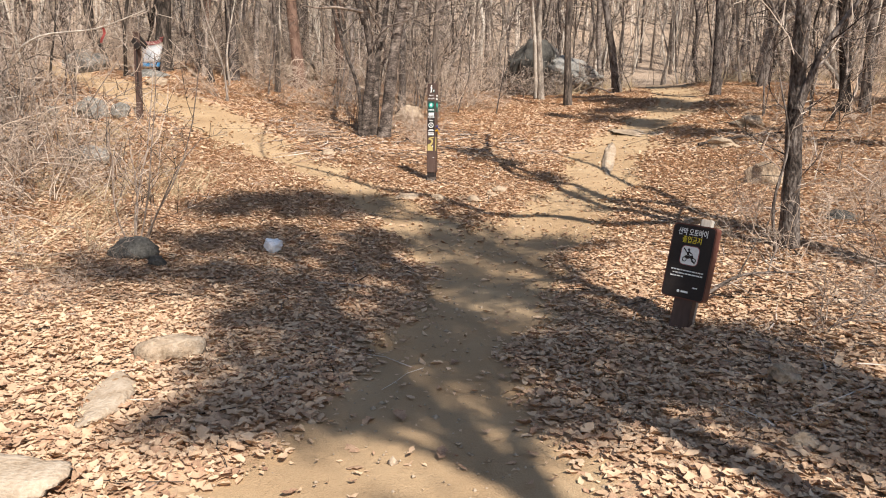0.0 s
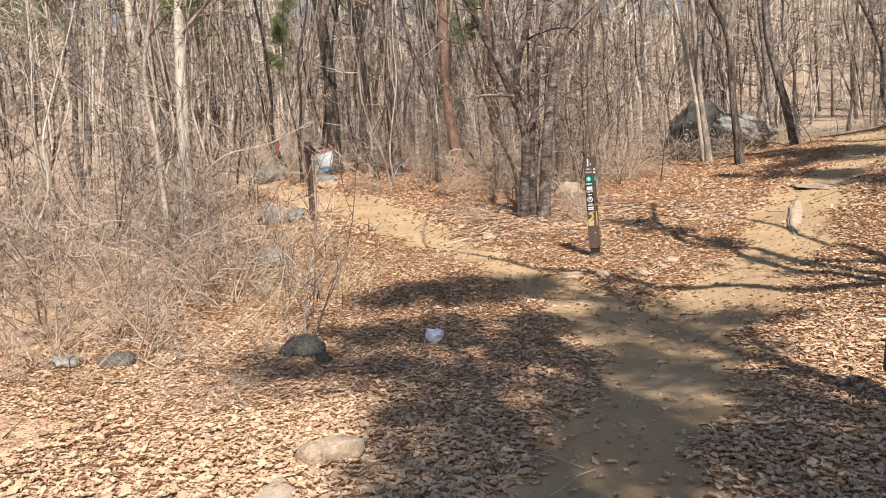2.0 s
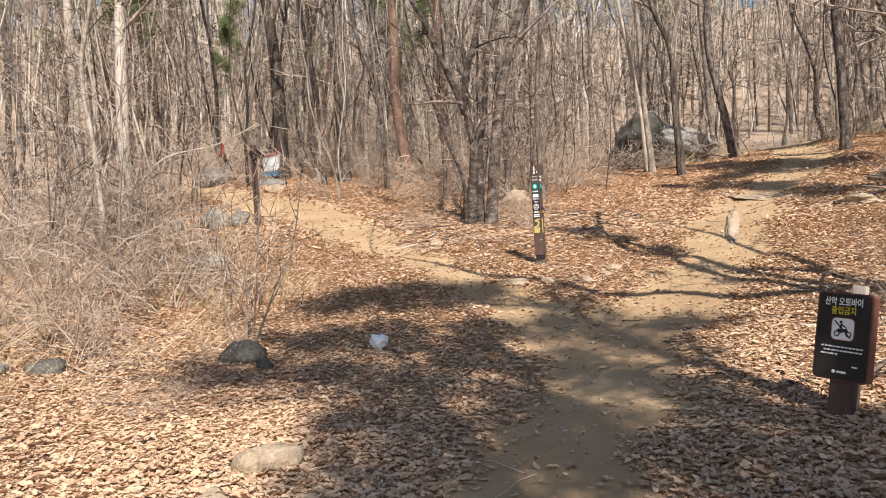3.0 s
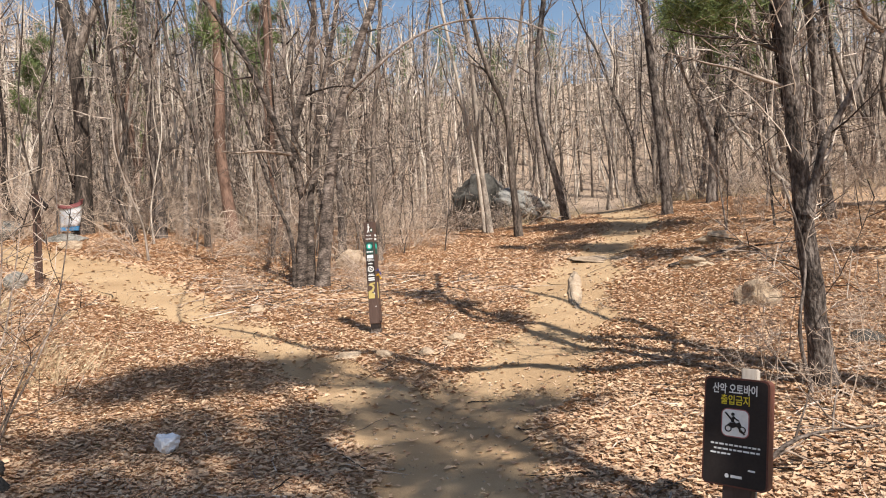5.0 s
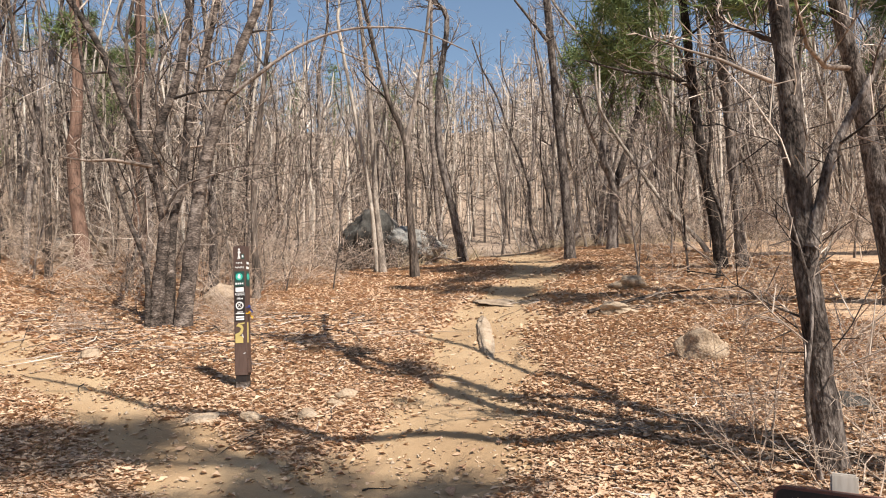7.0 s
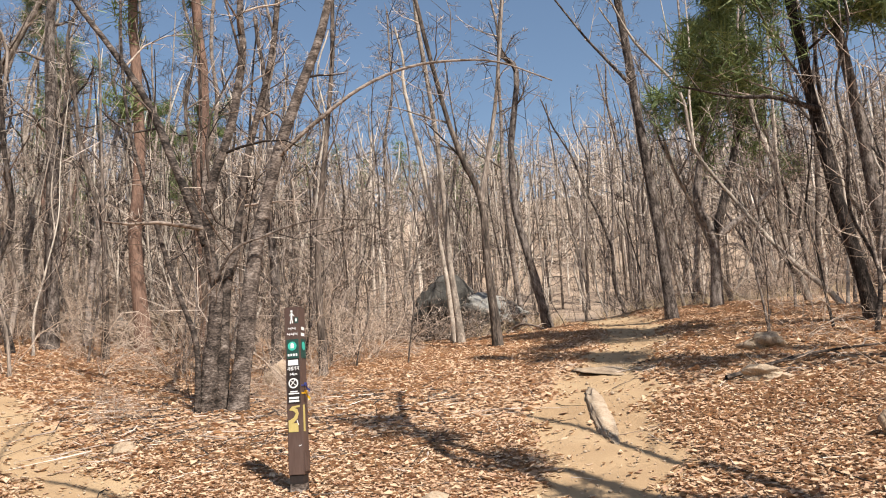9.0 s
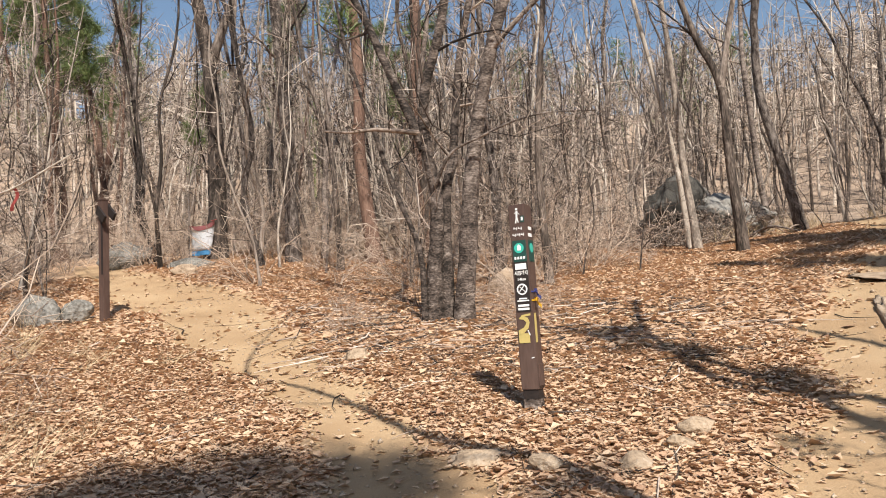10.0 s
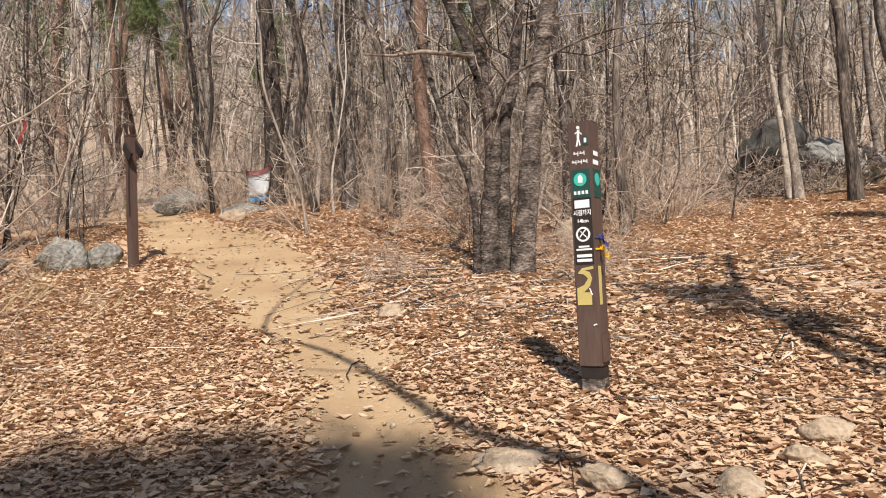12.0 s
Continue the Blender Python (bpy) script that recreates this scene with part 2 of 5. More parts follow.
def trail_mask(x, y):
    """1 on the trodden earth, 0 in the leaves."""
    x, y = np.asarray(x, float), np.asarray(y, float)
    best = np.full(x.shape, -9.0)
    wob = 0.10 * np.sin(3.1 * x + 1.7 * y) + 0.08 * np.sin(5.3 * y - 2.2 * x + 1) + 0.06 * np.sin(11 * x + 7 * y) * np.sin(9 * y - 5 * x)
    for line in TRAILS:
        for (ax, ay, aw), (bx, by, bw) in zip(line, line[1:]):
            dx, dy = bx - ax, by - ay
            s = np.clip(((x - ax) * dx + (y - ay) * dy) / (dx * dx + dy * dy), 0, 1)
            d = np.hypot(x - ax - s * dx, y - ay - s * dy)
            best = np.maximum(best, (aw + s * (bw - aw)) - d)
    return np.clip(0.5 + (best + wob) / 0.45, 0, 1)


def ground_z(x, y):
    m = trail_mask(x, y)
    return land(x, y) - 0.05 * m


def gz(x, y):
    return float(ground_z(x, y))


# ---- mesh helpers ----
def mesh_from(name, verts, faces, mat, smooth=True):
    me = bpy.data.meshes.new(name)
    v, f = np.asarray(verts, np.float32), np.asarray(faces, np.int32)
    k = f.shape[1]
    me.vertices.add(len(v))
    me.vertices.foreach_set("co", v.reshape(-1))
    me.loops.add(f.size)
    me.loops.foreach_set("vertex_index", f.reshape(-1))
    me.polygons.add(len(f))
    me.polygons.foreach_set("loop_start", np.arange(len(f), dtype=np.int32) * k)
    me.materials.append(mat)
    if smooth:
        me.polygons.foreach_set("use_smooth", np.ones(len(me.polygons), bool))
    me.update()
    return me


def part(name, bm, material, parent=None, label="", smooth=False):
    """One mesh object, from a bmesh or a mesh, under a thing or a part."""
    if isinstance(bm, bmesh.types.BMesh):
        me = bpy.data.meshes.new(name)
        bm.to_mesh(me)
        bm.free()
        me.materials.append(material)
        if smooth:
            me.polygons.foreach_set("use_smooth", np.ones(len(me.polygons), bool))
    else:
        me = bm
    ob = new(name, me)
    if parent is not None:
        ob.parent = parent
    if label:
        tagged(ob, label)
    return ob


class Geo:
    """Collects tubes and loose faces into one mesh."""

    def __init__(self):
        self.v, self.f, self.n = [], [], 0

    def add(self, v, f):
        self.v.append(np.asarray(v, float))
        self.f.append(np.asarray(f, int) + self.n)
        self.n += len(v)

    def tube(self, pts, radii, sides=4, knobs=None):
        p = np.asarray(pts, float)
        k = len(p)
        t = np.gradient(p, axis=0)
        t /= np.linalg.norm(t, axis=1)[:, None] + 1e-9
        ref = np.array([1.0, 0, 0]) if abs(t[0, 2]) > 0.7 else np.array([0, 0, 1.0])
        a = np.cross(t, ref)
        a /= np.linalg.norm(a, axis=1)[:, None] + 1e-9
        b = np.cross(t, a)
        ang = np.arange(sides) * 2 * np.pi / sides
        r = np.asarray(radii, float)[:, None, None]
        if knobs is not None:
            r = r * knobs.normal(1, 0.05, (k, sides))[:, :, None]
        ring = p[:, None] + r * (np.cos(ang)[None, :, None] * a[:, None] + np.sin(ang)[None, :, None] * b[:, None])
        i = np.arange(k - 1)[:, None] * sides + np.arange(sides)[None]
        j = np.arange(k - 1)[:, None] * sides + (np.arange(sides) + 1)[None] % sides
        self.add(ring.reshape(-1, 3), np.stack([i, j, j + sides, i + sides], -1).reshape(-1, 4))

    def mesh(self, name, mat, smooth=True):
        return mesh_from(name, *self.arrays(), mat, smooth)

    def arrays(self):
        return np.concatenate(self.v), np.concatenate(self.f)


def bend(rng, start, d, length, k, jitter, lift):
    """A wandering path of k points from start along d."""
    p = [np.asarray(start, float)]
    d = np.asarray(d, float) / np.linalg.norm(d)
    for _ in range(k - 1):
        d = d + rng.normal(0, jitter, 3) + np.array([0, 0, lift])
        d /= np.linalg.norm(d)
        p.append(p[-1] + d * length / (k - 1))
    return np.array(p)


def along(path, s):
    i = s * (len(path) - 1)
    k = min(int(i), len(path) - 2)
    return path[k] + (i - k) * (path[k + 1] - path[k])


def ramify(rng, geo, path, r0, first, count, length, level, twig_sides=3, lift=0.06, thin=0.0055):
    """Side branches on a path, and branches on those."""
    for c in range(count):
        s = first + (1 - first) * (c + rng.random()) / count
        at = along(path, min(s, 0.99))
        ahead = along(path, min(s + 0.05, 1.0)) - along(path, max(s - 0.05, 0))
        ahead /= np.linalg.norm(ahead) + 1e-9
        out = rng.normal(0, 1, 3)
        out -= ahead * out.dot(ahead)
        out /= np.linalg.norm(out) + 1e-9
        d = ahead * 0.5 + out * rng.uniform(0.6, 1.2) + np.array([0, 0, 0.16])
        ln = length * rng.uniform(0.55, 1.15) * (1.1 - 0.6 * s)
        r = max(r0 * (1 - 0.75 * s) * rng.uniform(0.3, 0.55), thin)
        k = {3: 5, 2: 4, 1: 2}[level]
        q = bend(rng, at, d, ln, k, 0.22, lift)
        geo.tube(q, np.linspace(r, max(r * 0.3, thin * 0.6), k), 4 if level > 2 else twig_sides)
        if level > 1:
            ramify(rng, geo, q, r, 0.2, {3: 7, 2: 7}[level], ln * 0.55, level - 1, twig_sides, lift, thin)


def smooth_path(pts, per=4):
    """Catmull-Rom through the given points."""
    p = np.asarray(pts, float)
    p = np.vstack([2 * p[0] - p[1], p, 2 * p[-1] - p[-2]])
    out = []
    for i in range(1, len(p) - 2):
        for s in np.arange(per) / per:
            a, b, c, d = p[i - 1], p[i], p[i + 1], p[i + 2]
            out.append(0.5 * (2 * b + (c - a) * s + (2 * a - 5 * b + 4 * c - d) * s * s + (3 * b - 3 * c + d - a) * s ** 3))
    out.append(p[-2])
    return np.array(out)


def trunk_radii(n, r0, r1, flare=0.5):
    s = np.linspace(0, 1, n)
    return r0 + (r1 - r0) * s ** 0.8 + r0 * flare * np.exp(-s * n * 1.1)


def needle_tuft(rng, geo, at, size, count):
    """A tuft of long pine needles round a point."""
    d = rng.normal(0, 1, (count, 3)) + np.array([0, 0, 0.35])
    d /= np.linalg.norm(d, axis=1)[:, None]
    w = np.cross(d, rng.normal(0, 1, (count, 3)))
    w /= np.linalg.norm(w, axis=1)[:, None]
    base = at + rng.normal(0, size * 0.3, (count, 3))
    ln = size * rng.uniform(0.6, 1.2, (count, 1))
    v = np.stack([base - w * size * 0.035, base + w * size * 0.035, base + d * ln + w * size * 0.012, base + d * ln - w * size * 0.012], 1)
    geo.add(v.reshape(-1, 3), np.arange(count * 4).reshape(-1, 4))

# ---- ground ----
def spread(lo, hi, step, reach):
    core = np.arange(lo, hi + step / 2, step)
    out, s = [], step
    e = 0.0
    while e < reach:
        s *= 1.22
        e += s
        out.append(e)
    out = np.array(out)
    return np.concatenate([(lo - out)[::-1], core, hi + out])


def build_ground():
    xs, ys = spread(-11, 11, 0.11, 700), spread(-3, 26, 0.11, 700)
    X, Y = np.meshgrid(xs, ys)
    rng = np.random.default_rng(5)
    Z = ground_z(X, Y)
    near = (np.abs(X) < 12) & (Y > -4) & (Y < 27)
    Z = Z + near * rng.normal(0, 0.006, Z.shape)
    nx, ny = len(xs), len(ys)
    v = np.stack([X, Y, Z], -1).reshape(-1, 3)
    i = (np.arange(ny - 1)[:, None] * nx + np.arange(nx - 1)[None]).reshape(-1)
    f = np.stack([i, i + 1, i + 1 + nx, i + nx], -1)
    me = mesh_from("ground", v, f, M_GROUND)
    at = me.attributes.new("trail", "FLOAT", "POINT")
    at.data.foreach_set("value", trail_mask(X, Y).reshape(-1).astype(np.float32))
    wild = me.attributes.new("underwood", "FLOAT", "POINT")
    wild.data.foreach_set("value", np.clip((np.hypot(X - 1, Y - 4) - 22) / 14, 0, 1).reshape(-1).astype(np.float32))
    return tagged(new("ground", me), "brown leaf litter with trodden sandy earth trails", "ground", kind="structure")


build_ground()


def build_leaves(name, n, x0, x1, y0, y1, size, seed, bare=0.06, plain=False):
    """Loose curled leaves lying on the ground, sparse on the trodden earth."""
    rng = np.random.default_rng(seed)
    x, y = rng.uniform(x0, x1, n), rng.uniform(y0, y1, n)
    keep = rng.random(n) > trail_mask(x, y) * (1 - bare)
    x, y = x[keep], y[keep]
    n = len(x)
    z = ground_z(x, y) + rng.uniform(0.004, 0.024, n)
    s = size * np.clip(rng.lognormal(-0.1, 0.32, n), 0.4, 1.6)
    w = rng.uniform(0.2, 0.36, n)
    fold, curl = rng.uniform(-0.14, 0.22, n), rng.uniform(-0.6, 1.0, n)
    o = np.zeros(n)
    if plain:
        loc = np.stack([np.stack([o, -0.5 + o, curl * 0.2], -1), np.stack([o, 0.05 + o, -0.05 + o], -1), np.stack([o, 0.5 + o, curl * 0.25], -1), np.stack([-w, 0.06 + o, fold], -1), np.stack([w, o, fold], -1)], 1)
        tris = [[0, 1, 3], [1, 2, 3], [0, 4, 1], [1, 4, 2]]
    else:
        # a lobed oak leaf, folded along its vein and curled at the tip
        wide = rng.uniform(0.20, 0.30, n)
        rows = [np.stack([o, -0.5 + o, curl * 0.2], -1), np.stack([o, -0.05 + o, -0.03 + o], -1), np.stack([rng.normal(0, .07, n), 0.5 + o, curl * 0.28], -1)]
        for side in (-1, 1):
            for at, w1 in ((-.3, .5), (-.1, 1.0), (.06, .66), (.22, 1.0), (.38, .55)):
                k = rng.uniform(.75, 1.25, n)
                rows.append(np.stack([side * wide * w1 * k, at + rng.normal(0, .03, n), fold * w1 + curl * abs(at) * .4 + rng.normal(0, .03, n)], -1))
        loc = np.stack(rows, 1)
        tris = [[0, 4, 3], [0, 1, 4], [1, 5, 4], [1, 6, 5], [1, 2, 6], [6, 2, 7], [0, 8, 9], [0, 9, 1], [1, 9, 10], [1, 10, 11], [1, 11, 2], [11, 12, 2]]
    loc *= s[:, None, None]
    yaw, tx, ty = rng.uniform(0, 6.283, n), rng.normal(0, 0.17, n), rng.normal(0, 0.17, n)
    cy, sy, cx, sx, cz, sz = np.cos(ty), np.sin(ty), np.cos(tx), np.sin(tx), np.cos(yaw), np.sin(yaw)
    a, b, c = loc[..., 0], loc[..., 1], loc[..., 2]
    b, c = b * cx[:, None] - c * sx[:, None], b * sx[:, None] + c * cx[:, None]
    a, c = a * cy[:, None] + c * sy[:, None], c * cy[:, None] - a * sy[:, None]
    a, b = a * cz[:, None] - b * sz[:, None], a * sz[:, None] + b * cz[:, None]
    v = np.stack([a + x[:, None], b + y[:, None], c + z[:, None]], -1).reshape(-1, 3)
    k = np.arange(n)[:, None, None] * loc.shape[1]
    f = (np.array(tris)[None] + k).reshape(-1, 3)
    me = mesh_from(name, v, f, M_LEAF, False)
    return tagged(new(name, me), "thick litter of dry curled brown oak leaves", "leaf litter", kind="stuff")


build_leaves("leaf_litter", 80000, -5.5, 5, 4.4, 8.6, 0.062, 14, 0.025, True)
build_leaves("leaf_litter", 96000, -7, 6.5, 7.8, 12.5, 0.066, 11, 0.03, True)
build_leaves("leaf_litter", 112000, -11, 9.5, 11.5, 27, 0.092, 12, 0.05, True)
build_leaves("leaf_litter", 30000, -3.5, 5, 1.4, 5.0, 0.076, 13, 0.015)
build_leaves("leaf_crumbs", 110000, -6, 5.5, 1.0, 11, 0.03, 15, 0.04, True)



# ---- rocks ----
def rock_mesh(seed, size, mat, cuts=7, rough=0.12, deep=0.5):
    rough = rough * 1.5
    rng = np.random.default_rng(seed)
    bm = bmesh.new()
    bmesh.ops.create_icosphere(bm, subdivisions=4, radius=1)
    planes = []
    for _ in range(cuts):
        d = rng.normal(0, 1, 3)
        planes.append((Vector(d / np.linalg.norm(d)), rng.uniform(deep, 0.86)))
    off = Vector(rng.uniform(-50, 50, 3))
    for v in bm.verts:
        for d, h in planes:
            over = v.co.dot(d) - h
            if over > 0:
                v.co -= d * over * 0.98
        q = v.co.normalized()
        v.co += q * (rough * noise.noise(v.co * 1.6 + off) + rough * 0.6 * noise.noise(v.co * 4.5 + off) + rough * 0.35 * noise.noise(v.co * 12 + off))
    sx, sy, sz = size
    for v in bm.verts:
        v.co = Vector((v.co.x * sx, v.co.y * sy, v.co.z * sz))
    me = bpy.data.meshes.new("rock")
    bm.to_mesh(me)
    bm.free()
    me.materials.append(mat)
    me.polygons.foreach_set("use_smooth", np.ones(len(me.polygons), bool))
    return me


def rock(name, seed, x, y, size, mat, label, sunk=0.35, turn=(0, 0, 0), cuts=7, rough=0.12, group="", deep=0.5):
    ob = new(name, rock_mesh(seed, size, mat, cuts, rough, deep))
    tilt = math.degrees(math.atan((gz(x, y + .3) - gz(x, y - .3)) / .6))
    ob.matrix_world = pose(x, y, gz(x, y) + size[2] * (1 - 2 * sunk), tilt, 0, 0) @ pose(0, 0, 0, *turn)
    return tagged(ob, label, "rock", group)


rock("slab_stone", 3, -1.22, 4.24, (0.25, 0.17, 0.12), M_ROCK_PALE, "pale flat slab of stone jutting from the leaves", 0.30, (-6, -10, 28), 12, 0.10)
rock("slab_stone", 4, -1.22, 3.42, (0.15, 0.42, 0.06), M_ROCK_PALE, "low pale stone buried in leaves beside the trail", 0.42, (0, 0, 14), 9, 0.10)
rock("slab_stone", 5, -1.12, 2.5, (0.33, 0.28, 0.07), M_ROCK_PALE, "broad flat pale stone sunk in the ground", 0.3, (0, 0, 20), 12, 0.08)
rock("grey_stone", 6, -2.78, 6.52, (0.25, 0.16, 0.15), M_ROCK_DARK, "rounded dark grey stone at the foot of a sapling", 0.32, (0, 0, 10), 5, 0.1, deep=0.74)
rock("grey_stone", 7, -2.45, 6.35, (0.10, 0.08, 0.08), M_ROCK_DARK, "small dark stone lying in brown leaves", 0.36)
rock("exposed_stone", 80, 2.62, 12.5, (0.11, 1.2, 0.05), M_ROCK_PALE, "worn pale stone showing through the trail earth", 0.42, (0, 0, -8), 5, 0.2, deep=0.82)
rock("exposed_stone", 9, 3.35, 15.0, (0.45, 0.5, 0.04), M_ROCK_PALE, "flat pale stone in the sandy trail", 0.47, (0, 0, 12), 9, 0.14)
rock("small_stone", 10, -0.03, 9.5, (0.10, 0.07, 0.06), M_ROCK_PALE, "small pale stone among fallen leaves", 0.22, (0, 8, 10), 12)
rock("small_stone", 11, -0.48, 9.72, (0.19, 0.15, 0.06), M_ROCK_PALE, "low earthy stone at the trail's edge", 0.43, (0, 0, 15), 9)
rock("small_stone", 12, 0.80, 10.12, (0.14, 0.12, 0.08), M_ROCK_PALE, "pale stone half buried in leaves", 0.45, (0, 0, 30), 10)
rock("small_stone", 13, 0.70, 9.86, (0.12, 0.09, 0.07), M_ROCK_PALE, "pale flattish stone half buried in leaves", 0.4, (0, 0, 0), 10)
rock("small_stone", 34, 0.46, 9.6, (0.11, 0.10, 0.06), M_ROCK_PALE, "pale stone sunk in leaves", 0.45, (0, 0, 50), 10)
rock("small_stone", 36, -2.34, 12.2, (0.16, 0.12, 0.09), M_ROCK_PALE, "pale stone half buried at the trail's edge", 0.4, (0, 0, 20), 10)
rock("small_stone", 14, 2.69, 4.06, (0.10, 0.08, 0.08), M_ROCK_PALE, "small pale stone in the shaded leaves", 0.25, (0, 0, 0), 10)
rock("small_stone", 35, 2.5, 3.3, (0.09, 0.07, 0.05), M_ROCK_PALE, "small pale stone in the shaded leaves", 0.3)
rock("pale_rock", 15, 4.48, 10.05, (0.30, 0.22, 0.22), M_ROCK_PALE, "angular pale rock resting on the slope", 0.34, (0, 14, -20), 12)
rock("pale_rock", 16, 5.6, 14.85, (0.45, 0.3, 0.20), M_ROCK_PALE, "pale rock half covered by leaves", 0.42, (0, 0, 30), 14, 0.2)
rock("pale_rock", 17, 4.6, 12.75, (0.34, 0.25, 0.14), M_ROCK_PALE, "pale rock low in the leaves", 0.45, (0, 0, 0), 14, 0.2)
# added dark lump that imitates the shade in the brush; no rock lies here
rock("dark_rock", 18, 4.75, 8.25, (0.2, 0.16, 0.10), M_ROCK_DARK, "added dark rock standing in for shade in the brush", 0.42)
rock("angular_rock", 19, -7.25, 12.9, (0.36, 0.26, 0.30), M_ROCK, "angular grey rock beside the wooden post", 0.3, (10, 25, 30), 11, 0.08)
rock("angular_rock", 20, -6.8, 13.2, (0.22, 0.18, 0.22), M_ROCK, "grey rock beside the wooden post", 0.3, (0, 10, 60), 10, 0.08)
rock("angular_rock", 21, -7.7, 12.4, (0.18, 0.16, 0.15), M_ROCK, "small grey rock in the brush", 0.3)
rock("flat_rock", 22, -9.3, 19.0, (0.5, 0.32, 0.17), M_ROCK, "pale flat rock by the trail under the banner", 0.35, (0, 0, 15), 9)
rock("flat_rock", 23, -8.2, 17.4, (0.35, 0.25, 0.16), M_ROCK_PALE, "pale rock at the bend of the trail", 0.35)
rock("mossy_boulder", 24, -11.6, 19.6, (0.6, 0.5, 0.5), M_ROCK, "grey boulder behind dry brush", 0.3, (0, 0, 40), 8)
rock("pale_rock", 25, -1.5, 16.4, (0.36, 0.25, 0.26), M_ROCK_PALE, "pale upright rock behind the tree clump", 0.3, (0, 0, 10), 9)
rock("pale_rock", 26, -5.9, 22.2, (0.7, 0.5, 0.55), M_ROCK_PALE, "pale boulder deep in the wood", 0.3, (0, 20, 10), 9)
rock("pale_rock", 27, -7.3, 23.5, (0.5, 0.4, 0.4), M_ROCK, "grey boulder deep in the wood", 0.3)
rock("grey_stone", 28, -4.45, 5.75, (0.2, 0.16, 0.15), M_ROCK_DARK, "grey stone among dry brush and leaves", 0.4)
rock("grey_stone", 29, -4.95, 5.55, (0.2, 0.15, 0.1), M_ROCK, "low grey stone in leaves", 0.3)
rock("grey_stone", 30, -5.4, 10.0, (0.34, 0.22, 0.2), M_ROCK, "grey stone among dry brush", 0.3)
# the shadowed cleft is put into this boulder's dark colour
rock("great_boulder", 31, 1.25, 26.2, (1.0, 0.9, 1.25), M_ROCK_DARK, "large boulder coloured dark for its shadowed face, overgrown with brush", 0.18, (0, 6, 15), 14, 0.22, deep=0.6)
rock("great_boulder", 32, 2.75, 26.0, (1.35, 0.9, 0.8), M_ROCK, "large grey boulder with a sloping slab face", 0.18, (0, 24, 10), 14, 0.2, deep=0.58)
rock("great_boulder", 33, 2.0, 27.2, (0.9, 0.7, 1.1), M_ROCK, "large grey boulder behind the dark one", 0.25, (0, 0, 50), 9, 0.12, deep=0.66)


# ---- trees ----
def tree_thing(name, base, trunk_pts, r0, r1, mat, label, seed, limbs=9, limb_len=2.6, first=0.35, level=3, stems=(), sides=11, group="", pine=0, flare=0.4, tuft=0.34, low=9):
    """A tree on an Empty at its foot: a trunk, further stems, a crown of branches, and needles on a pine."""
    rng = np.random.default_rng(seed)
    b = np.array(base)
    root = new(name)
    root.location = base
    path = smooth_path(np.array(trunk_pts) - b)
    path[0, 2] -= 0.12
    g = Geo()
    n = len(path)
    wob = rng.normal(0, r0 * 0.05, (n, 3))
    wob[:, 2] = 0
    path = path + wob
    g.tube(path, trunk_radii(n, r0, r1, flare), sides, rng)
    part("trunk", g.mesh("trunk", mat), mat, root)
    crown = Geo()
    ramify(rng, crown, path, r0, first, limbs, limb_len, level)
    ramify(rng, crown, path, 0.02, 0.1, low, 1.1, 2)
    for pts, a, c in stems:
        q = smooth_path(np.array(pts) - b)
        h = Geo()
        h.tube(q, trunk_radii(len(q), a, c, 0.15), 9, rng)
        part("stem", h.mesh("stem", mat), mat, root)
        ramify(rng, crown, q, a, 0.3, max(4, limbs * 2 // 3), limb_len * 0.8, level - 1)
    part("crown", crown.mesh("crown", M_TWIG), M_TWIG, root, "bare branches and twigs")
    if pine:
        v, _ = crown.arrays()
        lo = path[-1, 2] * 0.4
        cand = v[v[:, 2] > lo]
        nd = Geo()
        for i in rng.integers(0, len(cand), pine):
            needle_tuft(rng, nd, cand[i], tuft, 26)
        part("foliage", nd.mesh("foliage", M_NEEDLE, False), M_NEEDLE, root, "dark green pine needles")
    return tagged(root, label, "tree", group)


def up(pts, dz, lean=0.0):
    """The trunk's line carried on upwards by dz."""
    a, b = np.array(pts[-2]), np.array(pts[-1])
    d = (b - a) / np.linalg.norm(b - a)
    d = d * 0.8 + np.array([0, 0, 0.4])
    d /= np.linalg.norm(d)
    return list(pts) + [tuple(b + d * dz * 0.5 + np.array([0.1, 0.1, 0])), tuple(b + d * dz)]


def foot(x, y):
    return (x, y, gz(x, y))


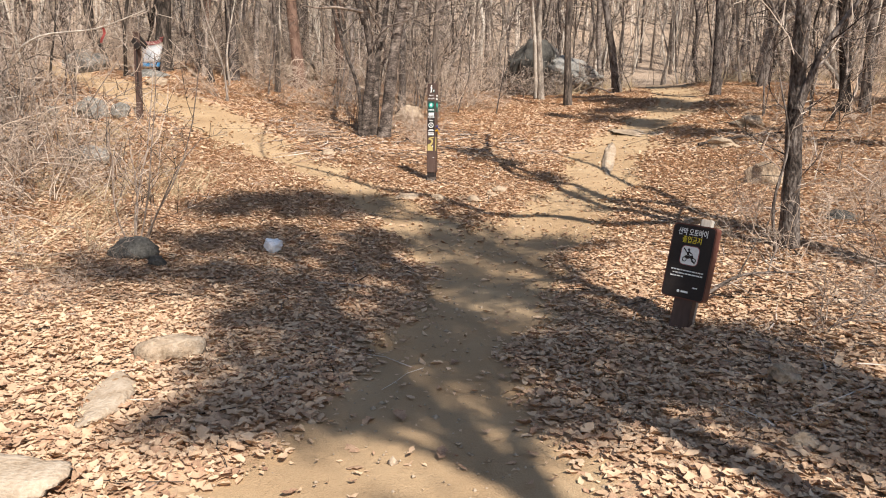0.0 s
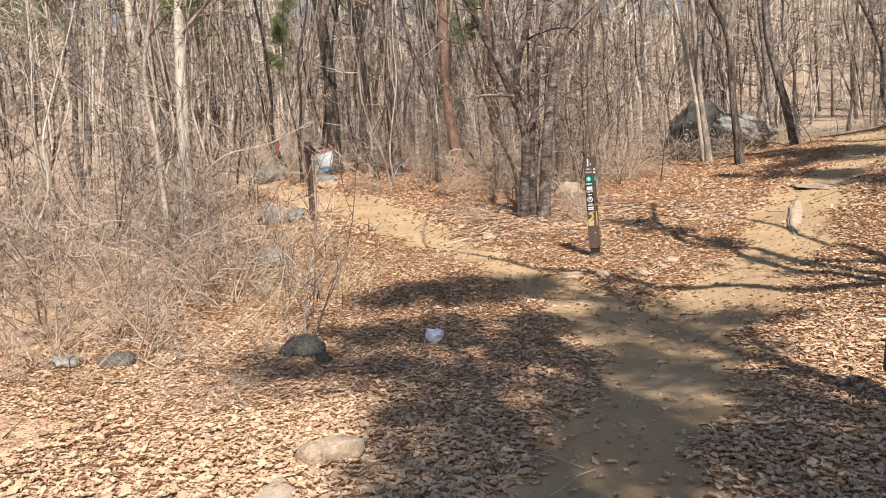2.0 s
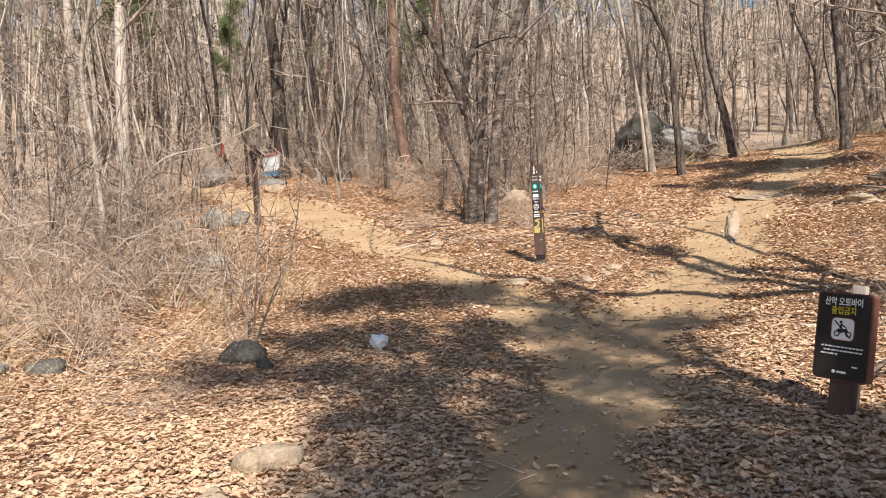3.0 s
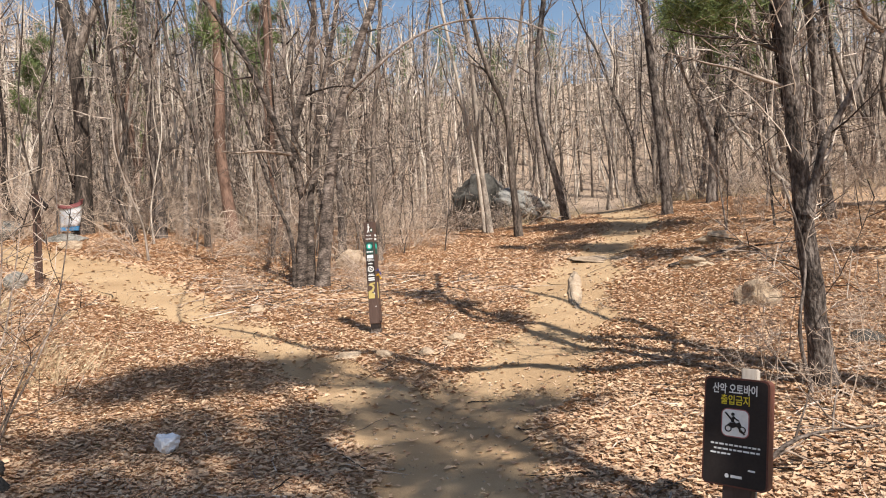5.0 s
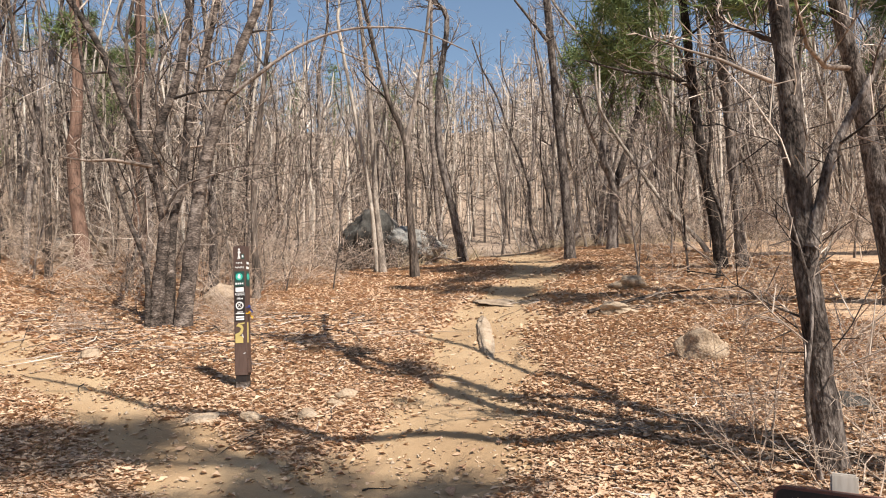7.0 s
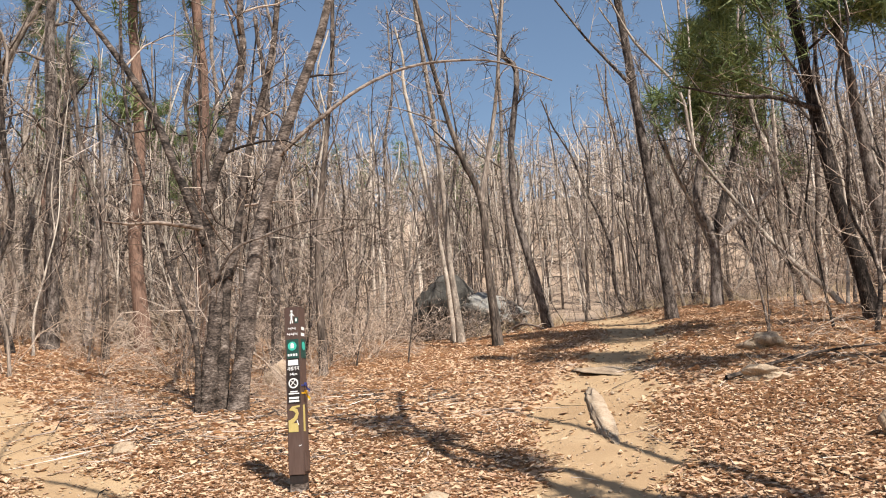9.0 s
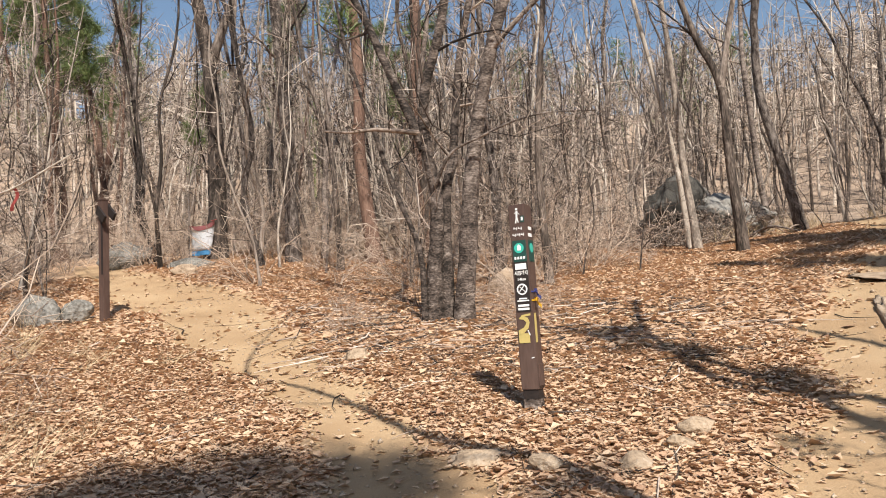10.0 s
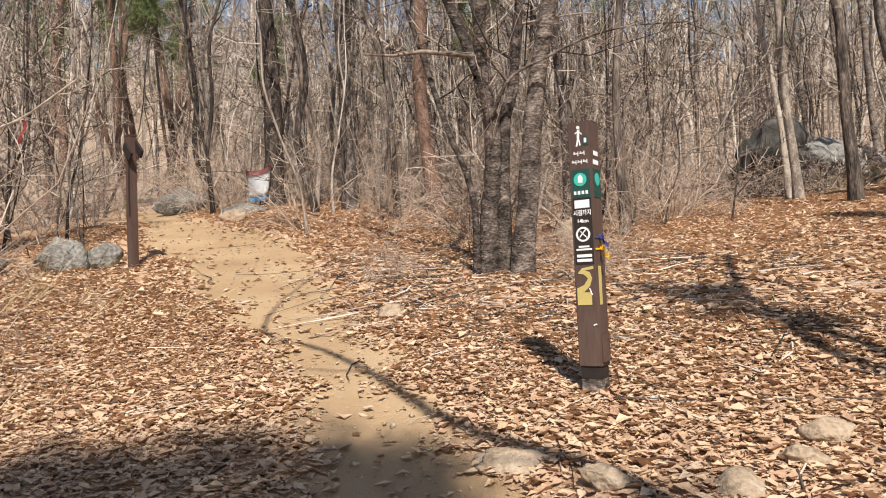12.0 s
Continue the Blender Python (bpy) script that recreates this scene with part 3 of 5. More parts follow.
tree_thing("tree_clump", foot(-1.95, 14.15), [(-2.07, 14.1, gz(-2.07, 14.1) - .05), (-2.03, 14.1, 1.9), (-1.98, 14.1, 2.45), (-2.0, 14.1, 2.84), (-2.1, 14.1, 3.35), (-2.09, 14.1, 4.1), (-1.84, 14.1, 4.92), (-1.68, 14.1, 6.02), (-1.72, 14.1, 6.95), (-1.6, 14.2, 9.5)], 0.11, 0.04, M_BARK_BROWN,
           "clump of dark grey-brown stems growing from one foot", 41, 8, 2.4, 0.45, 3,
           [([(-2.13, 14.12, 3.3), (-2.27, 14.1, 3.66), (-2.58, 14.1, 4.4), (-3.0, 14.1, 5.38), (-3.51, 14.1, 6.17), (-4.11, 14.1, 7.0), (-4.8, 14.2, 8.2)], 0.075, 0.03),
            ([(-1.70, 14.15, gz(-1.7, 14.15) - .1), (-1.6, 14.15, 2.1), (-1.54, 14.15, 2.73), (-1.43, 14.15, 3.5), (-1.2, 14.15, 4.5), (-0.88, 14.15, 5.5), (-0.55, 14.15, 6.45), (-0.1, 14.2, 8.6)], 0.135, 0.05),
            ([(-1.92, 14.2, gz(-1.92, 14.2) - .1), (-1.91, 14.2, 2.1), (-1.88, 14.22, 2.77), (-1.79, 14.25, 3.15), (-1.75, 14.3, 3.7), (-1.66, 14.35, 4.6), (-1.3, 14.4, 6.4), (-1.2, 14.4, 8.6)], 0.088, 0.035),
            ([(-2.16, 13.98, gz(-2.16, 14) - .1), (-2.2, 14.0, 1.95), (-2.5, 14.0, 2.75), (-2.75, 14.0, 3.5), (-3.0, 14.0, 4.28), (-3.2, 14.0, 5.02), (-3.34, 14.0, 6.03), (-3.42, 14.0, 7.4)], 0.042, 0.016),
            ([(-1.2, 14.12, 4.5), (-0.62, 14.0, 4.96), (0.01, 14.0, 5.44), (0.66, 14.0, 5.72), (1.3, 14.0, 5.8), (1.94, 14.0, 5.76), (2.7, 14.0, 5.45)], 0.036, 0.010),
            ([(-1.97, 14.0, 2.8), (-1.71, 13.9, 3.17), (-1.37, 13.9, 3.32), (-0.91, 13.9, 3.48), (-0.47, 13.9, 3.54), (0.1, 13.9, 3.5)], 0.024, 0.007)], flare=0.15)
tree_thing("bare_tree", foot(2.34, 20.3), [(2.34, 20.3, gz(2.34, 20.3)), (2.21, 20.3, 3.99), (2.14, 20.3, 5.46), (1.72, 20.3, 6.57), (1.3, 20.3, 8.14), (0.7, 20.3, 11.14)], 0.105, 0.045, M_BARK_GREY,
           "slender forked tree with grey bark above the trail", 42, 8, 2.2, 0.45, 3, [([(2.14, 20.3, 5.4), (2.4, 20.3, 6.7), (2.66, 20.3, 8.13), (3.02, 20.3, 11.16)], 0.075, 0.03)])
tree_thing("bare_tree", foot(4.3, 24.6), [(4.24, 24.6, gz(4.24, 24.6)), (3.83, 24.6, 4.7), (3.5, 24.6, 6.42), (3.5, 24.6, 8.2), (3.8, 24.6, 10.6), (3.35, 24.6, 11.4), (3.65, 24.6, 14)], 0.135, 0.06, M_BARK_DARK,
           "crooked dark-barked tree leaning over the trail", 43, 9, 2.6, 0.5)
tree_thing("bare_tree", foot(6.49, 21.0), up([(6.49, 21.0, gz(6.49, 21)), (6.42, 21.0, 4.27), (6.28, 21.0, 6.44), (6.12, 21.0, 8.72), (5.92, 21.0, 11.63)], 3), 0.13, 0.08, M_BARK_DARK,
           "tall straight dark tree beside the trail", 44, 7, 2.5, 0.6, 3, [([(6.13, 21.0, 8.4), (5.5, 21, 9.2), (5.02, 21.0, 9.83), (4.08, 21.0, 11.28)], 0.05, 0.02)])
tree_thing("pine_tree", foot(8.35, 22.8), [(8.32, 22.8, gz(8.3, 22.8)), (8.45, 22.8, 4.88), (8.13, 22.8, 5.84), (8.47, 22.8, 7.47), (9.01, 22.8, 10.05), (9.2, 22.8, 12)], 0.145, 0.06, M_BARK_DARK,
           "spreading pine with curving limbs and green needles", 45, 9, 2.4, 0.55, 3, [([(8.45, 22.8, 4.8), (9.19, 22.8, 5.33), (10.3, 22.8, 6.28), (10.35, 22.8, 7.28), (9.98, 22.8, 8.6)], 0.10, 0.04), ([(8.5, 22.8, 4.9), (9.23, 22.8, 6.96), (9.75, 22.8, 9.17), (10.18, 22.8, 11.86)], 0.12, 0.05)], pine=420, tuft=0.4)
tree_thing("pine_tree", foot(7.7, 15.5), up([(7.7, 15.5, gz(7.7, 15.5)), (7.53, 15.5, 3.27), (7.34, 15.5, 4.65), (7.21, 15.5, 6.52), (7.12, 15.5, 8.18)], 4), 0.108, 0.06, M_BARK_DARK,
           "leaning pine with furrowed bark and sparse limbs", 46, 10, 2.5, 0.35, 3, [([(7.3, 15.4, 5.43), (6.6, 15.4, 5.66), (5.93, 15.4, 5.7), (5.06, 15.4, 5.91)], 0.05, 0.015)], pine=420, tuft=0.34)
tree_thing("pine_tree", foot(8.0, 15.3), up([(8.0, 15.3, gz(8, 15.3)), (7.92, 15.3, 3.41), (7.85, 15.3, 5.38), (7.72, 15.3, 7.17), (7.75, 15.3, 8.06)], 4), 0.10, 0.055, M_BARK_DARK,
           "straight pine beside a leaning one", 47, 9, 2.3, 0.45, pine=380, tuft=0.34)
tree_thing("pine_tree", foot(7.5, 11.0), up([(7.51, 11.0, gz(7.5, 11)), (7.35, 11.0, 2.52), (7.16, 11.0, 3.96), (6.89, 11.0, 5.45)], 5), 0.14, 0.07, M_BARK_DARK,
           "leaning pine with dark furrowed bark", 48, 9, 2.2, 0.4, pine=260, tuft=0.3)
tree_thing("pine_tree", foot(3.82, 7.25), up([(3.82, 7.25, gz(3.8, 7.2)), (3.74, 7.2, 1.0), (3.68, 7.2, 1.93), (3.66, 7.2, 2.63), (3.62, 7.2, 3.34)], 5.5), 0.092, 0.05, M_BARK_DARK,
           "rough-barked pine trunk with many dead side branches", 49, 7, 1.1, 0.5, 3, [([(3.70, 7.15, 1.62), (3.76, 7.1, 1.9), (3.87, 7.1, 2.23), (4.26, 7.1, 2.86), (4.8, 7.1, 3.7)], 0.045, 0.015), ([(3.66, 7.1, gz(3.7, 7.1) - .1), (3.55, 7.05, 0.7), (3.62, 7.05, 1.3), (3.45, 7.0, 1.9)], 0.02, 0.007)], pine=90, tuft=0.22, flare=0.35, low=24)
tree_thing("bare_tree", foot(-9.85, 20.8), up([(-9.85, 20.8, gz(-9.85, 20.8)), (-9.78, 20.8, 5.06), (-9.98, 20.8, 7.88), (-10.48, 20.8, 10.1)], 2), 0.24, 0.1, M_BARK_GREY,
           "stout forked grey tree holding one side of a banner", 50, 8, 2.8, 0.6, 3, [([(-9.95, 20.8, 7.7), (-9.4, 20.8, 9.0), (-8.89, 20.8, 10.15), (-8.3, 20.8, 11.4)], 0.13, 0.06)])
tree_thing("bare_tree", foot(-7.45, 20.4), up([(-7.45, 20.4, gz(-7.45, 20.4)), (-7.55, 20.4, 4.74), (-7.68, 20.4, 6.85), (-7.95, 20.4, 10.47)], 2), 0.16, 0.08, M_BARK_DARK,
           "straight tree with nearly black bark", 51, 10, 2.0, 0.3)
tree_thing("red_pine", foot(-5.5, 20.6), up([(-5.45, 20.6, gz(-5.5, 20.6)), (-5.8, 20.6, 4.9), (-5.75, 20.6, 6.9), (-6.1, 20.6, 11.0)], 3), 0.17, 0.08, M_BARK_RED,
           "pine trunk with flaking reddish bark", 52, 8, 2.2, 0.6, pine=260, tuft=0.4)
tree_thing("red_pine", foot(-4.55, 22.0), up([(-4.53, 22.0, gz(-4.5, 22)), (-4.81, 22.0, 5.93), (-4.75, 22.0, 8.93), (-5.05, 22.0, 12.16)], 3), 0.16, 0.09, M_BARK_RED,
           "tall pine with dark red bark", 53, 8, 2.2, 0.65, pine=260, tuft=0.4)
tree_thing("bare_tree", foot(-1.0, 17.0), up([(-0.99, 17.0, gz(-1, 17)), (-1.08, 17.0, 3.41), (-0.98, 17.0, 5.09)], 5), 0.065, 0.035, M_BARK_GREY, "slim tree with pale grey bark", 54, 7, 2.0, 0.5)
tree_thing("bare_tree", foot(-1.9, 17.5), up([(-1.91, 17.5, gz(-1.9, 17.5)), (-1.95, 17.5, 3.6), (-2.06, 17.5, 4.61)], 4), 0.09, 0.04, M_BARK_DARK, "slim dark tree behind the clump", 55, 7, 2.0, 0.5)
tree_thing("bare_tree", foot(1.65, 22.5), up([(1.65, 22.5, gz(1.6, 22.5)), (1.45, 22.5, 4.41), (1.36, 22.5, 6.22), (1.2, 22.5, 8.28), (0.82, 22.5, 11.47)], 2), 0.09, 0.04, M_BARK_LIGHT, "pale slender tree before the boulders", 56, 8, 2.0, 0.45)
tree_thing("bare_tree", foot(1.5, 23.0), up([(1.51, 23.0, gz(1.5, 23)), (1.26, 23.0, 4.81), (0.45, 23.0, 9.33)], 2), 0.07, 0.03, M_BARK_LIGHT, "pale slender tree leaning beside the boulders", 57, 8, 2.0, 0.45)
tree_thing("bare_tree", foot(-8.3, 11.6), up([(-8.25, 11.6, gz(-8.3, 11.6)), (-8.2, 11.6, 3.0), (-8.1, 11.6, 5.7)], 4), 0.13, 0.06, M_BARK_LIGHT, "pale-barked tree standing in dry brush", 58, 9, 2.2, 0.4)
tree_thing("bare_tree", foot(-11.2, 13.8), up([(-11.2, 13.8, gz(-11.2, 13.8)), (-11.3, 13.8, 4.7), (-11.3, 13.8, 6.7)], 4), 0.12, 0.06, M_BARK_LIGHT, "pale-barked tree at the edge of the thicket", 59, 9, 2.2, 0.4)
tree_thing("bare_tree", foot(-6.4, 8.9), [(-6.4, 8.9, gz(-6.4, 8.9)), (-6.5, 8.9, 2.3), (-6.65, 8.9, 3.6), (-6.4, 8.9, 4.7), (-6.3, 8.9, 6.2)], 0.05, 0.02, M_BARK_LIGHT, "thin crooked sapling in the thicket", 60, 8, 1.3, 0.25, 2)
# shade trees standing off the path, known by the shade they throw across it
def shaded_from(x, y, far):
    """The place from which a bough shades the ground at x, y."""
    p = Vector((x, y, gz(x, y))) + SUN_DIR * far
    return (p.x, p.y, p.z)


def shade_pine(x, y, height, r0, label, seed, sprays):
    """A tall pine with long needled boughs; each spray is the ground that it shades, how far off and how broad."""
    rng = np.random.default_rng(seed)
    top = gz(x, y) + height
    root = tree_thing("pine_tree", foot(x, y), [foot(x, y), (x + .05, y, height * .35), (x - .05, y + .05, height * .7), (x, y, top)], r0, .05, M_BARK_DARK, label, seed, 6, 1.4, .7, 2, pine=24, tuft=.34, low=4)
    b = np.array(root.location)
    nd = Geo()
    for gx, gy, far, wide in sprays:
        c = np.array(shaded_from(gx, gy, far)) - b
        start = np.array([0, 0, min(max(c[2] - .5, 1.5), height - .4)])
        g = Geo()
        mid = (start + c) / 2 + np.array([0, 0, .15])
        q = smooth_path([start, mid, c])
        g.tube(q, np.linspace(.045, .012, len(q)), 5)
        part("bough", g.mesh("bough", M_BARK_DARK), M_BARK_DARK, root)
        for _ in range(int(120 * wide)):
            off = rng.normal(0, 1, 3) * [wide * .62, wide * .62, .14]
            needle_tuft(rng, nd, c + off, .26, 22)
    part("needles", nd.mesh("needles", M_NEEDLE, False), M_NEEDLE, root, "dense dark green pine needles")


shade_pine(4.6, -1.0, 11.0, .17, "pine with a dense crown that shades the trail", 64,
           [(-2.6, 8.6, 14, .42), (-1.8, 8.75, 14, .4), (-1.1, 8.9, 14.5, .4), (-2.3, 7.2, 14, .5), (-1.5, 7.3, 13.5, .42), (-2.6, 6.1, 14, .45), (-1.7, 6.15, 13, .4), (-0.9, 5.95, 13, .36), (-0.45, 7.7, 13, .38), (-0.5, 6.8, 12.5, .3),
            (2.2, 4.95, 9, .34), (2.75, 4.5, 9, .36), (2.95, 3.8, 9, .3), (1.95, 4.2, 8.5, .3), (1.4, 3.65, 8.5, .28),
            (2.4, 4.2, 9, .4), (2.65, 3.35, 8.5, .4), (3.3, 3.6, 9, .3), (1.55, 4.7, 9, .3), (1.7, 5.2, 9.5, .28)])
shade_pine(5.3, .3, 11.6, .13, "bushy pine that shades the trail side", 62,
           [(.2, 5.75, 12, .3), (.5, 6.7, 11.5, .34), (.9, 7.55, 11, .36), (1.55, 7.85, 11, .3), (.95, 6.3, 10.5, .26), (.7, 5.5, 11, .28), (1.45, 5.75, 10, .28), (.25, 8.0, 12, .3), (-2.6, 9.0, 15, .34), (-1.95, 9.4, 15, .34), (-1.25, 9.55, 15, .3), (-.85, 9.55, 14.5, .2)])
shade_pine(5.3, -4.0, 15.5, .2, "tall pine that shades the trail", 61,
           [(-.9, 5.15, 14, .34), (-.35, 5.05, 13.5, .36), (.4, 5.0, 13, .34), (1.0, 4.85, 12.5, .28), (-.55, 4.3, 13, .38), (.15, 4.35, 12.5, .34), (-.55, 3.5, 13, .32), (-.15, 3.6, 12.5, .34), (.3, 3.75, 12, .22), (.9, 4.4, 12, .28)])
LONG_BOUGH = [shaded_from(x, y, 7) for x, y in ((3.45, 8.2), (2.9, 8.42), (2.3, 8.5), (1.7, 8.95), (1.2, 9.08), (.76, 8.98), (.4, 9.23), (0, 9.6), (-.65, 9.93), (-1.3, 10.45), (-1.8, 10.85), (-2.5, 11.32), (-3.2, 11.6), (-3.7, 12.6), (-4.25, 14.5))]
HIGH_BOUGH = [shaded_from(x, y, 7) for x, y in ((3.45, 8.5), (3.2, 9.2), (2.85, 9.55), (2.4, 9.85), (2.1, 10.35), (1.9, 10.72), (1.5, 10.75), (1.05, 11.15), (.75, 11.9), (.45, 13.4), (.35, 15.1))]
FORK_BOUGH = [shaded_from(x, y, 7) for x, y in ((3.2, 9.4), (2.95, 10.2), (2.75, 10.6), (2.52, 11.25), (2.35, 11.95), (2.0, 12.6), (1.6, 13.1))]
tree_thing("bare_tree", foot(6.6, 2.9), [foot(6.6, 2.9), (6.5, 2.9, 2.5), (6.25, 3.5, 4.7), (6.4, 3.0, 9.5)], 0.15, 0.06, M_BARK_DARK, "bare tree with long boughs reaching over the trail", 63, 4, 1.4, 0.7, 2,
           [([(6.25, 3.45, 4.4)] + LONG_BOUGH, 0.11, 0.008), ([(6.25, 3.5, 4.6)] + HIGH_BOUGH, 0.10, 0.035), (FORK_BOUGH, 0.06, 0.03)], low=2)


def variant(seed, height, r0, mat, limbs, limb_len, first, level, name="bare_tree", pine=0):
    rng = np.random.default_rng(seed)
    k = 7
    step = rng.normal(0, 0.02 * height, (k, 2))
    lean = rng.normal(0, 0.012 * height, 2)
    xy = np.cumsum(step + lean, axis=0)
    pts = [(0, 0, 0)] + [(xy[i, 0], xy[i, 1], height * (i + 1) / k) for i in range(k)]
    stems = []
    for _ in range(int(rng.integers(0, 3))):
        i = int(rng.integers(0, 4))
        p = np.array(pts[i])
        out = rng.normal(0, .06 * height, 2)
        q = [tuple(p)]
        for j in (1, 2, 3):
            q.append((p[0] + out[0] * (j / 3) ** .7 + rng.normal(0, .1), p[1] + out[1] * (j / 3) ** .7 + rng.normal(0, .1), p[2] + (height * rng.uniform(.75, 1) - p[2]) * j / 3))
        stems.append((q, r0 * rng.uniform(.5, .8), r0 * .2))
    return tree_thing(name, (0, 0, 0), pts, r0, r0 * .35, mat, "bare slender tree in the wood", seed, limbs, limb_len, first, level, stems, 7, "bare trees in the wood", pine)


VARIANTS = [variant(100 + i, h, r, m, 8, 2.0, f, 3) for i, (h, r, m, f) in enumerate([
    (10, .07, M_BARK_LIGHT, .3), (9, .055, M_BARK_GREY, .25), (11, .085, M_BARK_DARK, .35), (8, .045, M_BARK_LIGHT, .2), (12, .10, M_BARK_BROWN, .35),
    (9.5, .06, M_BARK_GREY, .3), (7, .035, M_BARK_BROWN, .2), (10.5, .075, M_BARK_GREY, .3), (8.5, .05, M_BARK_LIGHT, .25)])]
PINES = [variant(140 + i, h, .16, M_BARK_RED if i else M_BARK_DARK, 10, 2.3, .5, 3, "pine_tree", 330) for i, h in enumerate((11, 13))]
for p in PINES:
    tagged(p, "pine with green needles standing among bare trees", group="pines in the wood")


def clear_of(x, y, hold=1.1):
    if -0.4 < x < 4.2 and 15 < y < 25.6:
        return False
    for bx, by, wide in SIGHTS:
        dx, dy = bx - .5, by - 6.3
        s = min(max(((x - .5) * dx + (y - 6.3) * dy) / (dx * dx + dy * dy), 0), 1)
        if math.hypot(x - .5 - s * dx, y - 6.3 - s * dy) < wide:
            return False
    return float(trail_mask(x, y)) < 0.02 and all(math.hypot(x - a, y - b) > hold for a, b in TAKEN)


SIGHTS = [(8.4, 22.8, .8), (6.5, 21, .35), (-7.45, 20.4, .45), (-5.5, 20.6, .4), (-2, 14.2, .9), (-6.4, 13.3, .75), (-10, 20.3, .55), (-9.4, 20.3, .5), (-7.3, 12.9, .9), (-6.6, 13.2, .9)]
TAKEN = [(-2, 14.2), (2.3, 20.3), (4.2, 24.6), (6.5, 21), (8.4, 22.8), (7.7, 15.5), (7.5, 11), (3.8, 7.2), (-9.9, 20.8), (-7.5, 20.4), (-5.5, 20.6), (-4.5, 22), (-1, 17), (1.6, 22.5), (1.25, 26.2), (2.75, 26), (2, 27.2), (-6.4, 13.3), (-10, 20.3), (-8.3, 11.6)]


def scatter(things, count, area, seed, hold, lo=.8, hi=1.2):
    rng = np.random.default_rng(seed)
    used, tries = 0, 0
    while used < count and tries < count * 40:
        tries += 1
        x, y = rng.uniform(area[0], area[1]), rng.uniform(area[2], area[3])
        if not clear_of(x, y, hold):
            continue
        src = things[int(rng.integers(len(things)))]
        m = pose(x, y, gz(x, y) - 0.03, rng.normal(0, 4.5), rng.normal(0, 4.5), rng.uniform(0, 360))
        ob = copy_thing(src, m)
        s = rng.uniform(lo, hi)
        ob.scale = (s, s, s)
        TAKEN.append((x, y))
        used += 1


def place_first(things, spots):
    for ob, (x, y) in zip(things, spots):
        ob.matrix_world = pose(x, y, gz(x, y) - 0.03, 0, 0, 37 * x)
        TAKEN.append((x, y))


place_first(VARIANTS, [(-3.4, 26), (0.2, 29), (-8, 27), (-12, 25), (9.5, 30), (7.2, 33), (-1.5, 24), (12, 27), (-14, 18)])
place_first(PINES, [(12.5, 20), (-13, 30)])
MIDS = [variant(180 + i, h, r, m, 15, 2.2, .25, 2) for i, (h, r, m) in enumerate([(10, .08, M_BARK_LIGHT), (9, .07, M_BARK_GREY), (11, .10, M_BARK_BROWN), (8, .055, M_BARK_LIGHT), (12, .09, M_BARK_GREY), (9, .06, M_BARK_BROWN)])]
place_first(MIDS, [(-5, 33), (4, 36), (11, 35), (-12, 36), (17, 34), (-18, 33)])
scatter(VARIANTS, 42, (-20, 22, 24, 32), 201, 1.0)
scatter(MIDS, 90, (-26, 28, 31, 48), 208, 0.9)
scatter(VARIANTS, 22, (-16, -3.2, 17.5, 25), 202, 0.8, .7, 1.0)
scatter(VARIANTS, 22, (9, 22, 8, 26), 203, 1.2)
scatter(VARIANTS, 18, (-22, -9.5, 7, 20), 204, 1.0, .7, 1.0)
scatter(MIDS, 10, (-26, 26, -26, -11), 205, 2.0)
POLES = [variant(160 + i, h, r, m, 12, 1.5, .12, 2, "slender_sapling") for i, (h, r, m) in enumerate([(4.5, .022, M_BARK_DARK), (6, .03, M_BARK_LIGHT), (3.6, .016, M_BARK_DARK), (5.2, .026, M_BARK_GREY), (6.5, .034, M_BARK_BROWN)])]
for p in POLES:
    tagged(p, "thin leafless sapling with fine twigs", group="saplings")
place_first(POLES, [(-3.6, 17.6), (-6.8, 18.6), (0.4, 18.5), (-9.2, 14.6), (9.6, 19)])
scatter(POLES, 40, (-13, 1.5, 16, 25), 211, .5, .6, 1.1)
scatter(POLES, 80, (-18, 20, 25, 40), 212, .6, .8, 1.4)
scatter(POLES, 30, (-13, -6, 7, 15), 213, .5, .6, 1.0)
scatter(POLES, 26, (6, 16, 9, 24), 214, .6, .6, 1.0)
scatter(PINES, 10, (-22, -9, 22, 42), 206, 2.0)
scatter(PINES, 6, (11, 24, 12, 36), 207, 2.0)


# ---- brush ----
BRUSH_SHAPES = []


def shrub(seed, height, stems, spread_r, mat, name, label, branch=5, wild=.10, droop=.02, thick=1.0):
    rng = np.random.default_rng(seed)
    root = new(name)
    for _ in range(stems):
        a = rng.uniform(0, 6.283)
        d = np.array([math.cos(a) * spread_r, math.sin(a) * spread_r, 1.0])
        h = height * rng.uniform(.5, 1.05)
        q = bend(rng, (math.cos(a) * .08, math.sin(a) * .08, -.05), d, h, 7, wild, droop)
        q[:, 2] = np.maximum(q[:, 2], np.linspace(-.05, .05, 7))
        g = Geo()
        g.tube(q, np.linspace(.012, .0045, 7) * thick, 3)
        ramify(rng, g, q, .011 * thick, .1, branch, h * .45, 2, 3, droop * 1.5, .004 * thick)
        if thick < 2:
            BRUSH_SHAPES.append(g.arrays())
        part("stem", g.mesh("stem", mat), mat, root)
    return tagged(root, label, "shrub", "dry shrubs")


